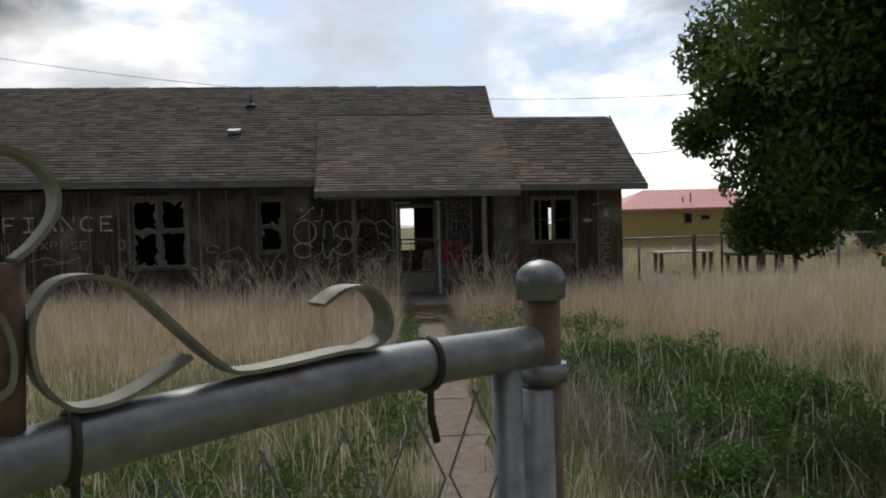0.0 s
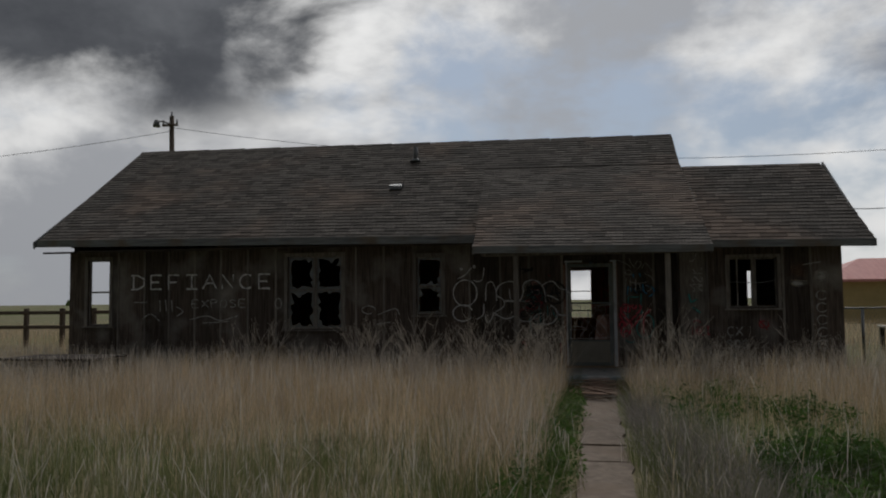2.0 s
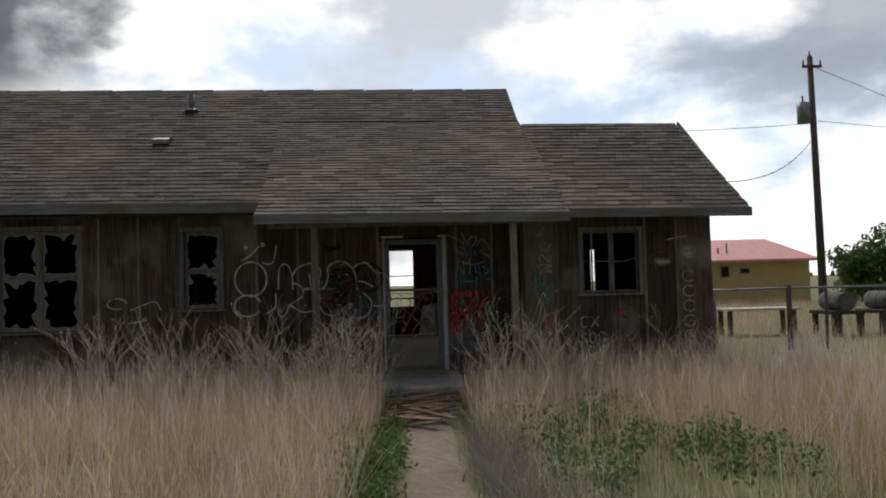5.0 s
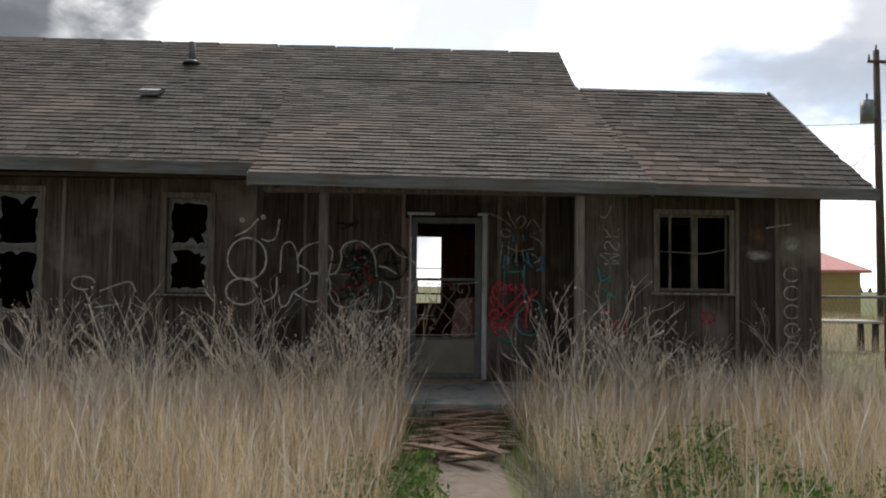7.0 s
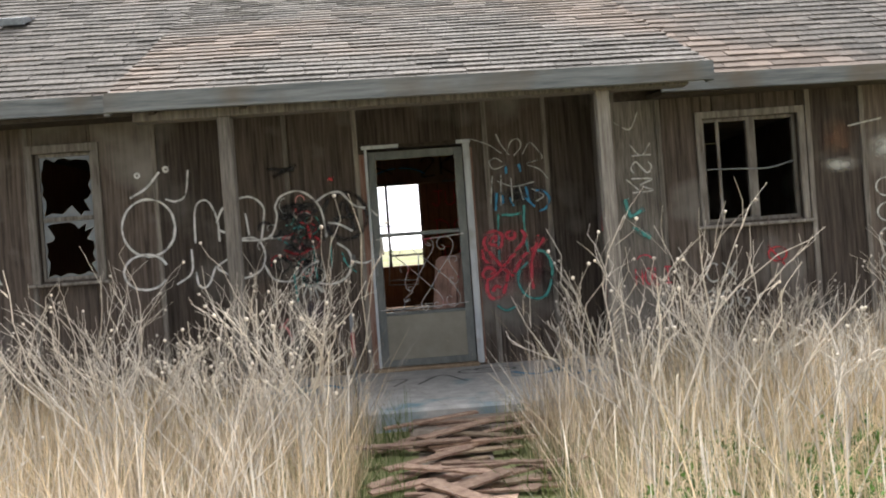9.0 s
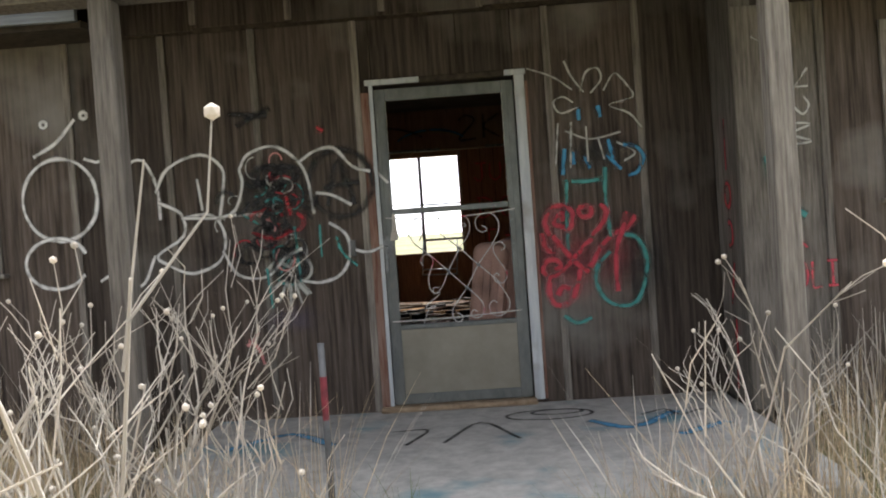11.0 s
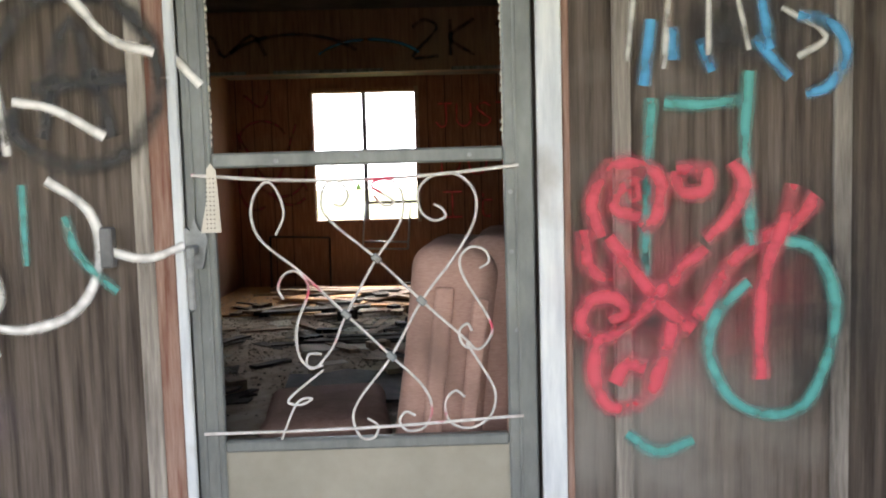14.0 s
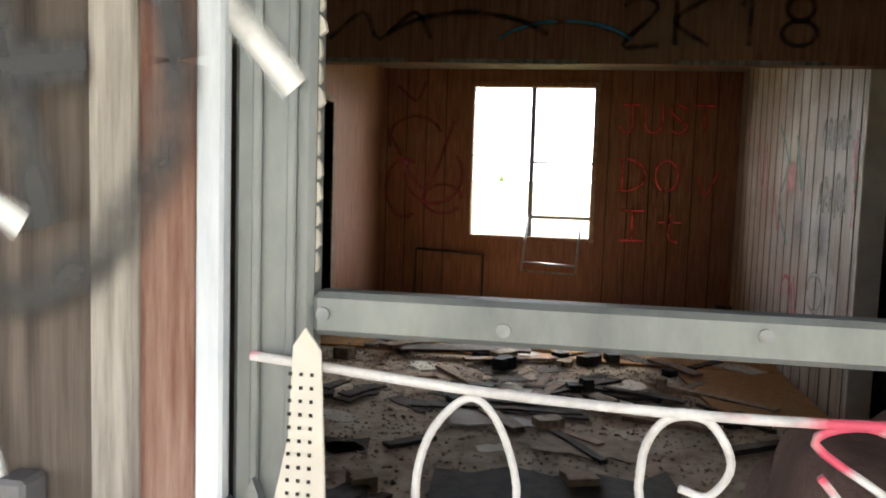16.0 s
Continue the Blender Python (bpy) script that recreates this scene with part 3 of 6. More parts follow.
def shingle_rows(xe0, xe1, ye, ze, xr0, xr1, yr, zr, seed, v0=-0.02, v1=1.0, exposure=0.14):
    """Yields the eight corners of every shingle on a slope, row by row from the eave."""
    rnd = random.Random(seed)
    run, rise = yr - ye, zr - ze
    length = math.hypot(run, rise)
    up, nor = Vector((0, run, rise)) / length, Vector((0, -rise, run)) / length
    rows = int(length / exposure)
    for r in range(rows + 1):
        s0 = r * exposure + v0
        s1 = min(s0 + exposure * 1.25, length)
        f = min(1, max(0, s0 / length))
        xa, xb = xe0 + (xr0 - xe0) * f, xe1 + (xr1 - xe1) * f
        x = xa - rnd.uniform(0, 0.2)
        while x < xb:
            w = rnd.uniform(0.17, 0.36)
            a, b = max(x, xa), min(x + w - 0.006, xb)
            x += w
            if b - a < 0.03:
                continue
            lift, j = 0.014 + rnd.uniform(0, 0.008), rnd.uniform(-0.010, 0.010)
            out = []
            for s, h in ((s0 + j, lift), (s1, 0.003)):
                for xx in (a, b):
                    for hh in (h, h - 0.012 if s < s1 else 0.001):
                        p = Vector((xx, ye, ze + sag(xx))) + up * s + nor * hh
                        out.append(p)
            yield r, out


SH_FACES = [(0, 2, 6, 4), (0, 1, 3, 2), (0, 4, 5, 1), (2, 3, 7, 6)]


def shingle_mesh(parent, pieces, name="shingles"):
    vs, fs = [], []
    for p in pieces:
        k = len(vs)
        vs += [tuple(v) for v in p]
        fs += [tuple(k + i for i in f) for f in SH_FACES]
    me = bpy.data.meshes.new(name)
    me.from_pydata(vs, [], fs)
    me.materials.append(M_SHINGLE)
    ob = new(name, me)
    ob.parent = parent
    ob["kind"] = "stuff"
    return ob


def fascia(parent, x0, x1, y, ztop, h, seed):
    bm = bmesh.new()
    n = 12
    for i in range(n):
        a, b = x0 + (x1 - x0) * i / n, x0 + (x1 - x0) * (i + 1) / n
        va = [(a, ztop + sag(a)), (b, ztop + sag(b)), (b, ztop - h + sag(b) + 0.006 * noise.noise(Vector((b, seed, 0)))), (a, ztop - h + sag(a) + 0.006 * noise.noise(Vector((a, seed, 0))))]
        prism(bm, va, "y", y - 0.035, y)
    bmesh.ops.remove_doubles(bm, verts=bm.verts, dist=0.0005)
    return part("fascia", bm, M_FASCIA, parent)


roof_main = thing("roof_main", "long grey-brown weathered shingle gable roof", "roof", kind="structure")
R_MAIN = (-12.3, 1.42, 17.45, 2.68, -12.48, 1.38, 21.75, 5.385)
slope(roof_main, "deck", *R_MAIN)
slope(roof_main, "rear_deck", -12.3, 1.42, 26.0, 2.68, -12.48, 1.38, 21.77, 5.385)
shingle_mesh(roof_main, [p for _, p in shingle_rows(*R_MAIN, 11)])
fascia(roof_main, -12.3, -2.62, 17.45, 2.70, 0.15, 1)
bm = bmesh.new()
for x in range(-12, 2, 1):
    prism(bm, [(21.60, 5.30 + sag(x)), (21.75, 5.42 + sag(x)), (21.90, 5.30 + sag(x))], "x", x - 0.48, min(x + 0.5, 1.38))
part("ridge_cap", bm, M_SHINGLE, roof_main)
for (ya, za, yb, zb, x) in ((17.45, 2.66, 21.75, 5.37, 1.4),):
    prismpts = [(ya, za + sag(x)), (yb, zb + sag(x)), (yb, zb - 0.15 + sag(x)), (ya, za - 0.14 + sag(x))]
    part("rake_board", prism(bmesh.new(), prismpts, "x", x - 0.03, x), M_FASCIA, roof_main)
part("rake_board", prism(bmesh.new(), [(17.45, 2.82), (21.75, 5.53), (21.75, 5.38), (17.45, 2.68)], "x", -12.42, -12.38), M_FASCIA, roof_main)

roof_porch = thing("roof_porch", "lower shingle roof reaching out over the porch", "roof", kind="structure")
R_PORCH = (-2.58, 1.43, 15.9, 2.37, -2.93, 1.40, 20.2, 4.43)
slope(roof_porch, "deck", *R_PORCH)
fascia(roof_porch, -2.58, 1.43, 15.9, 2.385, 0.125, 2)
part("rake_board", prism(bmesh.new(), [(15.9, 2.40), (20.2, 4.46), (20.2, 4.36), (15.9, 2.27)], "x", -2.60, -2.56), M_FASCIA, roof_porch)
part("rake_board", prism(bmesh.new(), [(15.9, 2.34), (19.0, 3.83), (19.0, 3.70), (15.9, 2.22)], "x", 1.39, 1.425), M_FASCIA, roof_porch)
part("beam", boxed(-2.45, 1.3, 15.99, 16.12, 2.235, 2.30, bevel=0.006), M_BATTEN, roof_porch)
for x in (-2.3, -1.7, -1.1, -0.5, 0.1, 0.7, 1.25):
    part("rafter", prism(bmesh.new(), [(15.92, 2.26), (17.95, 3.23), (17.95, 3.31), (15.92, 2.33)], "x", x - 0.02, x + 0.02), M_DARKWOOD_SHADE, roof_porch)

roof_wing = thing("roof_wing", "small shingle gable roof of the side wing", "roof", kind="structure")
R_WING = (1.43, 4.3, 17.07, 2.52, 1.41, 4.19, 19.9, 4.33)
slope(roof_wing, "deck", *R_WING)
slope(roof_wing, "rear_deck", 1.43, 4.3, 22.7, 2.52, 1.41, 4.19, 19.92, 4.33)
fascia(roof_wing, 1.44, 4.3, 17.07, 2.535, 0.13, 3)
part("rake_board", prism(bmesh.new(), [(17.07, 2.46), (19.9, 4.29), (19.9, 4.17), (17.07, 2.34)], "x", 4.22, 4.26), M_FASCIA, roof_wing)
part("soffit", prism(bmesh.new(), [(17.1, 2.36), (YWING, 2.40), (YWING, 2.44), (17.1, 2.40)], "x", 1.46, 4.2), M_DARKWOOD_SHADE, roof_wing)
part("soffit", prism(bmesh.new(), [(17.48, 2.56), (YW, 2.60), (YW, 2.63), (17.48, 2.60)], "x", -12.2, -2.62), M_DARKWOOD_SHADE, roof_main)

# porch posts
for x, lab in ((-1.85, "grey weathered square porch post"), (0.71, "grey weathered square porch post beside the wing")):
    p = tagged(mesh_ob("porch_post", boxed(x - 0.045, x + 0.045, 16.0, 16.09, 0.0, 2.235, bevel=0.006), M_BATTEN), lab, "post", "porch posts")

# roof fittings
vp = thing("vent_pipe", "dark metal vent pipe with flashing on the roof", "vent pipe")
x, y = -4.66, 20.75
z = 2.68 + (y - 17.45) * 0.629 + sag(x)
bm = bmesh.new()
tube(bm, [(x, y, z - 0.05), (x, y, z + 0.36)], 0.055, 0.055, 12)
part("pipe", bm, M_DARKMETAL, vp)
bm = bmesh.new()
tube(bm, [(x, y, z + 0.005), (x, y, z + 0.07)], 0.15, 0.065, 12)
part("flashing", bm, M_STEEL, vp)
fv = thing("roof_vent", "small flat metal roof vent", "roof vent")
x, y = -4.82, 19.45
z = 2.68 + (y - 17.45) * 0.629 + sag(x)
part("hood", prism(bmesh.new(), [(y - 0.14, z - 0.03), (y - 0.14, z + 0.045), (y + 0.02, z + 0.10), (y + 0.16, z + 0.12)], "x", x - 0.14, x + 0.14), M_STEEL, fv)


# ---- windows ----
def shard_frame(x0, x1, z0, z1, seed, depth=0.18):
    """Broken glass still held round the edge of a sash."""
    rnd = random.Random(seed)
    bm = bmesh.new()
    cx, cz = (x0 + x1) / 2, (z0 + z1) / 2
    per = []
    for i in range(8):
        per.append((x0 + (x1 - x0) * i / 8, z0))
    for i in range(8):
        per.append((x1, z0 + (z1 - z0) * i / 8))
    for i in range(8):
        per.append((x1 - (x1 - x0) * i / 8, z1))
    for i in range(8):
        per.append((x0, z1 - (z1 - z0) * i / 8))
    outer = [bm.verts.new((p[0], 0, p[1])) for p in per]
    inner = []
    for i, p in enumerate(per):
        k = rnd.uniform(0.02, 0.16) if rnd.random() < 0.75 else rnd.uniform(0.12, 0.4)
        inner.append(bm.verts.new((p[0] + (cx - p[0]) * k, 0, p[1] + (cz - p[1]) * k)))
    n = len(per)
    for i in range(n):
        bm.faces.new((outer[i], outer[(i + 1) % n], inner[(i + 1) % n], inner[i]))
    r = bmesh.ops.extrude_face_region(bm, geom=list(bm.faces))
    bmesh.ops.translate(bm, vec=(0, 0.004, 0), verts=[v for v in r["geom"] if isinstance(v, bmesh.types.BMVert)])
    bmesh.ops.recalc_face_normals(bm, faces=bm.faces)
    return bm


def window(name, label, hole, y, mulls, rail, trim=0.075, glass=True, seed=1, mat=M_TRIM):
    x0, x1, z0, z1 = hole
    w = thing(name, label, "window", kind="structure")
    for a, b, c, d in ((x0 - trim, x0, z0 - 0.02, z1), (x1, x1 + trim, z0 - 0.02, z1), (x0 - trim, x1 + trim, z1, z1 + trim)):
        part("casing", boxed(a, b, y - 0.04, y - 0.0152, c, d, bevel=0.004), mat, w)
    part("sill", boxed(x0 - trim - 0.03, x1 + trim + 0.03, y - 0.07, y + 0.04, z0 - 0.05, z0 - 0.021, bevel=0.006), mat, w)
    t = 0.03
    for a, b, c, d in ((x0, x0 + t, z0, z1), (x1 - t, x1, z0, z1), (x0 + t, x1 - t, z1 - t, z1), (x0 + t, x1 - t, z0, z0 + t)):
        part("frame", boxed(a, b, y + 0.02, y + 0.06, c, d, bevel=0.003), mat, w)
    for m in mulls:
        part("mullion", boxed(m - 0.04, m + 0.04, y + 0.015, y + 0.055, z0 + t, z1 - t, bevel=0.004), mat, w)
    if rail:
        part("meeting_rail", boxed(x0 + t, x1 - t, y + 0.025, y + 0.05, rail - 0.02, rail + 0.02, bevel=0.003), mat, w)
    if glass:
        xs = [x0 + t, *[q for m in mulls for q in (m - 0.04, m + 0.04)], x1 - t]
        k = seed * 10
        for a, b in zip(xs[::2], xs[1::2]):
            for c, d in ((z0 + t, rail - 0.02), (rail + 0.02, z1 - t)):
                k += 1
                g = part("broken_pane", shard_frame(a, b, c, d, k), M_GLASS, w)
                g.location = (0, y + 0.036, 0)
    return w


window("window_1", "tall weathered window opening with no glass left", W_L, YW, [], 1.73, glass=False, seed=1)
window("window_2", "double sash window with smashed panes", W_B, YW, [-6.21], 1.72, seed=2)
window("window_3", "small sash window with jagged broken panes", W_S, YW, [], 1.76, seed=3)
wr = window("window_4", "empty window with a bare wooden sash", W_R, YWING, [2.36], 0, trim=0.06, glass=False, seed=4)
part("bar", boxed(2.06, 2.085, YWING + 0.03, YWING + 0.05, 1.32, 2.17), M_TRIM, wr)
bm = bmesh.new()
tube(bm, smooth_line([(1.95, YWING + 0.03, 1.76), (2.2, YWING + 0.02, 1.75), (2.5, YWING + 0.02, 1.74), (2.73, YWING + 0.03, 1.79)]), 0.008, sides=6)
part("bent_bar", bm, M_STEEL, wr)

# back window of the far room, with one sash hanging loose
iw = thing("window_5", "bright empty back window with dark bars", "window", kind="structure")
x0, x1, z0, z1 = -1.80, -0.60, 0.95, 2.45
for a, b, c, d in ((x0 - 0.05, x0, z0 - 0.04, z1 + 0.05), (x1, x1 + 0.05, z0 - 0.04, z1 + 0.05), (x0, x1, z1, z1 + 0.05), (x0, x1, z0 - 0.04, z0)):
    part("casing", boxed(a, b, YBACK - 0.03, YBACK + 0.1, c, d, bevel=0.004), M_PALEWOOD if a > -1 else M_PANEL, iw)
part("mullion", boxed(-1.225, -1.175, YBACK + 0.03, YBACK + 0.08, z0, z1, bevel=0.004), M_DARKMETAL, iw)
bm = bmesh.new()
tube(bm, smooth_line([(x0, YBACK + 0.04, 1.76), (-1.6, YBACK + 0.04, 1.72), (-1.4, YBACK + 0.04, 1.715), (-1.2, YBACK + 0.04, 1.70)]), 0.011, sides=6)
part("bar", bm, M_DARKMETAL, iw)
part("bar", boxed(-1.175, x1, YBACK + 0.04, YBACK + 0.06, 1.69, 1.715), M_DARKMETAL, iw)
part("bar", boxed(-1.175, x1, YBACK + 0.04, YBACK + 0.06, 1.13, 1.165), M_DARKMETAL, iw)
bm = bmesh.new()
for a, b in (((-1.21, 25.42, 1.15), (-1.25, 25.30, 0.62)), ((-1.25, 25.30, 0.62), (-0.72, 25.30, 0.60)), ((-0.72, 25.30, 0.60), (-0.68, 25.42, 1.13)), ((-1.24, 25.32, 0.70), (-0.72, 25.32, 0.68))):
    tube(bm, [a, b], 0.012, sides=6)
part("hanging_sash", bm, M_STEEL, iw)

# ---- storm door ----
door = thing("door_1", "grey aluminium storm door with a scrolled white grille and no glass", "door", kind="structure")
YD = 17.952
dx0, dx1, dz0, dz1 = -1.03, -0.16, 0.185, 2.165
for a, b, c, d in ((dx0, dx0 + 0.07, dz0, dz1), (dx1 - 0.075, dx1, dz0, dz1), (dx0 + 0.07, dx1 - 0.075, dz1 - 0.075, dz1), (dx0 + 0.07, dx1 - 0.075, dz0, dz0 + 0.065),
                   (dx0 + 0.07, dx1 - 0.075, 1.378, 1.415), (dx0 + 0.07, dx1 - 0.075, 0.655, 0.685)):
    part("door_rail", boxed(a, b, YD, YD + 0.03, c, d, bevel=0.005), M_ALU, door)
for x in (dx0 + 0.022, dx0 + 0.052, dx1 - 0.045):
    part("stile_ridge", boxed(x - 0.004, x + 0.004, YD - 0.005, YD + 0.001, dz0, dz1, bevel=0.0015), M_ALU, door)
part("kick_panel", boxed(dx0 + 0.07, dx1 - 0.075, YD + 0.008, YD + 0.018, dz0 + 0.065, 0.655), M_PANELGREY, door, "dusty tan kick panel")
for a, b, c, d in ((dx0 - 0.026, dx0 - 0.002, 0.17, 2.19), (dx1 + 0.008, dx1 + 0.07, 0.17, 2.19), (dx0 - 0.05, dx0 + 0.29, 2.191, 2.225), (dx1 - 0.05, dx1 + 0.08, 2.191, 2.225)):
    part("casing", boxed(a, b, YW - 0.034, YW - 0.0155, c, d, bevel=0.003), M_WHITETRIM, door, "pale blue peeling casing")
part("lintel_board", boxed(dx0 + 0.295, dx1 - 0.055, YW - 0.03, YW - 0.0155, 2.193, 2.225, bevel=0.003), M_DARKWOOD_SHADE, door, "bare dark wood over the door")
part("outer_casing", boxed(dx0 - 0.088, dx0 - 0.027, YW - 0.026, YW - 0.0155, 0.17, 2.15, bevel=0.004), M_REDTRIM, door, "worn red wooden casing")
part("outer_casing", boxed(dx1 + 0.071, dx1 + 0.090, YW - 0.026, YW - 0.0155, 0.17, 2.15, bevel=0.004), M_REDTRIM, door, "worn red wooden casing")
part("threshold", boxed(dx0 - 0.08, dx1 + 0.02, YW - 0.09, YW + 0.1, 0.151, 0.182, bevel=0.006), M_PALEWOOD, door, "worn wooden threshold")
GY = YD - 0.018


def rod(parent, pts, r=0.0034, mat=M_WROUGHT, name="scroll"):
    bm = bmesh.new()
    tube(bm, smooth_line([(a, GY, b) for a, b in pts], 5), r, sides=6)
    return part(name, bm, mat, parent)


rod(door, [(-1.005, 1.362), (-0.8, 1.345), (-0.6, 1.34), (-0.4, 1.348), (-0.2, 1.366)], 0.0045, name="grille_bar")
rod(door, [(-1.005, 0.712), (-0.6, 0.716), (-0.2, 0.735)], 0.0045, name="grille_bar")
rod(door, [(-0.805, 1.209), (-0.783, 1.26), (-0.798, 1.318), (-0.824, 1.34), (-0.856, 1.304), (-0.863, 1.246), (-0.834, 1.188), (-0.747, 1.115), (-0.638, 1.006), (-0.529, 0.897), (-0.456, 0.824), (-0.431, 0.766), (-0.449, 0.715), (-0.492, 0.705), (-0.514, 0.73), (-0.497, 0.754), (-0.473, 0.744)])
rod(door, [(-0.66, 1.282), (-0.638, 1.278), (-0.623, 1.304), (-0.642, 1.336), (-0.674, 1.333), (-0.689, 1.297), (-0.674, 1.246), (-0.558, 1.144), (-0.449, 1.035), (-0.347, 0.94), (-0.311, 0.908), (-0.279, 0.94), (-0.281, 0.984), (-0.34, 1.086), (-0.351, 1.137), (-0.325, 1.166), (-0.289, 1.158), (-0.279, 1.129), (-0.303, 1.112)])
rod(door, [(-0.56, 1.30), (-0.535, 1.275), (-0.51, 1.285), (-0.565, 1.325), (-0.53, 1.34), (-0.495, 1.318), (-0.488, 1.26), (-0.514, 1.202), (-0.558, 1.144), (-0.638, 1.006), (-0.674, 0.926), (-0.718, 0.875), (-0.74, 0.879), (-0.735, 0.908), (-0.703, 0.908)])
rod(door, [(-0.412, 1.275), (-0.391, 1.263), (-0.385, 1.243), (-0.415, 1.235), (-0.445, 1.26), (-0.449, 1.311), (-0.412, 1.345), (-0.354, 1.347), (-0.311, 1.304), (-0.313, 1.231), (-0.369, 1.137), (-0.449, 1.035), (-0.529, 0.897), (-0.609, 0.795), (-0.63, 0.744), (-0.613, 0.693), (-0.58, 0.69), (-0.568, 0.719), (-0.594, 0.741)])
rod(door, [(-0.311, 0.908), (-0.347, 0.919), (-0.357, 0.955), (-0.337, 0.974), (-0.325, 0.955)])
rod(door, [(-0.34, 0.926), (-0.296, 0.853), (-0.27, 0.795), (-0.284, 0.737), (-0.332, 0.708), (-0.383, 0.722), (-0.398, 0.773), (-0.372, 0.804), (-0.347, 0.788)])
rod(door, [(-0.793, 1.049), (-0.805, 1.078), (-0.787, 1.112), (-0.754, 1.115), (-0.729, 1.071), (-0.761, 0.984), (-0.761, 0.911), (-0.735, 0.876), (-0.7, 0.879)])
rod(door, [(-0.7, 0.868), (-0.79, 0.795), (-0.761, 0.78), (-0.732, 0.795), (-0.77, 0.785), (-0.812, 0.693)])
for x, z in ((-0.558, 1.144), (-0.638, 1.006), (-0.449, 1.035), (-0.529, 0.897)):
    part("grille_clip", boxed(-0.013, 0.013, GY - 0.007, GY + 0.006, -0.009, 0.009, bevel=0.003, m=pose(x, 0, z, 0, 45, 0)), M_STEEL, door)
# latch with pointed plate, pale perforated strip
bm = bmesh.new()
prism(bm, [(-1.042, 1.205), (-1.03, 1.235), (-1.018, 1.225), (-1.006, 1.255), (-0.994, 1.225), (-0.982, 1.235), (-0.975, 1.2), (-0.99, 1.13), (-1.025, 1.13)], "y", YD - 0.012, YD - 0.001)
latch = part("latch_plate", bm, M_STEEL, door, "chromed latch plate with a pointed top")
bm = bmesh.new()
box(bm, -1.02, -0.998, YD - 0.055, YD - 0.012, 1.165, 1.19, bevel=0.004)
box(bm, -1.018, -1.0, YD - 0.06, YD - 0.045, 1.03, 1.19, bevel=0.005)
part("latch_handle", bm, M_STEEL, latch)
strip = part("perforated_strip", prism(bmesh.new(), [(-0.965, 1.375), (-0.955, 1.39), (-0.942, 1.372), (-0.935, 1.22), (-0.985, 1.22), (-0.968, 1.3)], "y", YD - 0.03, YD - 0.027), M_PALEPANEL, door, "pale perforated strip")
for i in range(12):
    for k in (0, 1, 2):
        z = 1.23 + i * 0.011
        part("perforation", boxed(-0.970 + 0.009 * k + 0.004 * i / 22, -0.9672 + 0.009 * k + 0.004 * i / 22, YD - 0.0312, YD - 0.0302, z, z + 0.0028), M_BLACK, strip)
rnd = random.Random(3)
for x, s in ((dx0 + 0.07, 1), (dx1 - 0.075, -1)):
    for i in range(34):
        z = 1.43 + i * 0.0195
        w = rnd.uniform(0.001, 0.006)
        part("glazing_remnant", prism(bmesh.new(), [(x, z), (x + s * w, z + 0.004), (x + s * w * 0.7, z + 0.012), (x, z + 0.017)], "y", YD + 0.008, YD + 0.014), M_PALEPANEL, door)
for x, z in ((-0.95, 1.397), (-0.6, 1.40), (-0.32, 1.395), (-0.8, 1.392), (-0.22, 1.30), (-0.22, 1.15), (-0.98, 0.95), (-0.21, 0.95)):
    bm = bmesh.new()
    tube(bm, [(x, YD - 0.003, z), (x, YD + 0.002, z)], 0.006, 0.006, 8)
    part("screw", bm, M_STEEL, door)
hg = tagged(mesh_ob("latch_strike", boxed(-1.235, -1.205, YW - 0.05, YW - 0.0155, 1.14, 1.24, bevel=0.004), M_DARKMETAL), "small dark metal strike plate on the siding", "strike plate")

# ---- sofa and floor litter ----
sofa = thing("sofa", "brown ribbed sofa standing on end inside the door", "sofa")


def cushion(name, x0, x1, y0, y1, z0, z1, r, m=None, label=""):
    bm = bmesh.new()
    box(bm, x0, x1, y0, y1, z0, z1)
    bmesh.ops.subdivide_edges(bm, edges=bm.edges, cuts=2, use_grid_fill=True)
    bmesh.ops.bevel(bm, geom=[e for e in bm.edges if len(e.link_faces) == 2 and e.calc_face_angle() > 1], offset=r, segments=5, affect="EDGES", profile=0.5)
    for v in bm.verts:
        v.co += Vector((noise.noise(v.co * 5), noise.noise(v.co * 5 + Vector((7, 0, 0))), noise.noise(v.co * 5 + Vector((0, 9, 0))))) * 0.014
    if m:
        bmesh.ops.transform(bm, matrix=m, verts=bm.verts)
    return part(name, bm, M_SOFA, sofa, label, smooth=True)


lean = pose(-0.60, 18.06, 0.165, 0, 7, -6)
cushion("arm", 0.0, 0.24, 0.0, 0.62, 0.0, 1.02, 0.07, lean)
cushion("back", 0.12, 0.80, 0.05, 0.72, 0.0, 1.05, 0.10, lean)
for x, w in ((0.075, 0.05), (0.175, 0.045), (0.30, 0.06)):
    cushion("pleat", x, x + w, -0.022, 0.06, 0.0, 0.93 - 0.25 * x, 0.012, lean)
cushion("seat_cushion", 0.02, 0.74, 0.52, 0.98, 0.0, 0.86, 0.09, lean)
cushion("base", -0.40, 0.02, 0.25, 0.8, 0.0, 0.42, 0.05, pose(-0.56, 18.2, 0.165, 0, 0, 6))
chair_leg = tagged(mesh_ob("wooden_stick", boxed(-0.018, 0.018, -0.012, 0.012, 0, 0.32, bevel=0.004, m=pose(-0.24, 18.16, 0.62, 0, 22, 0)), M_PALEWOOD), "broken pale wooden stick leaning on the sofa", "stick")

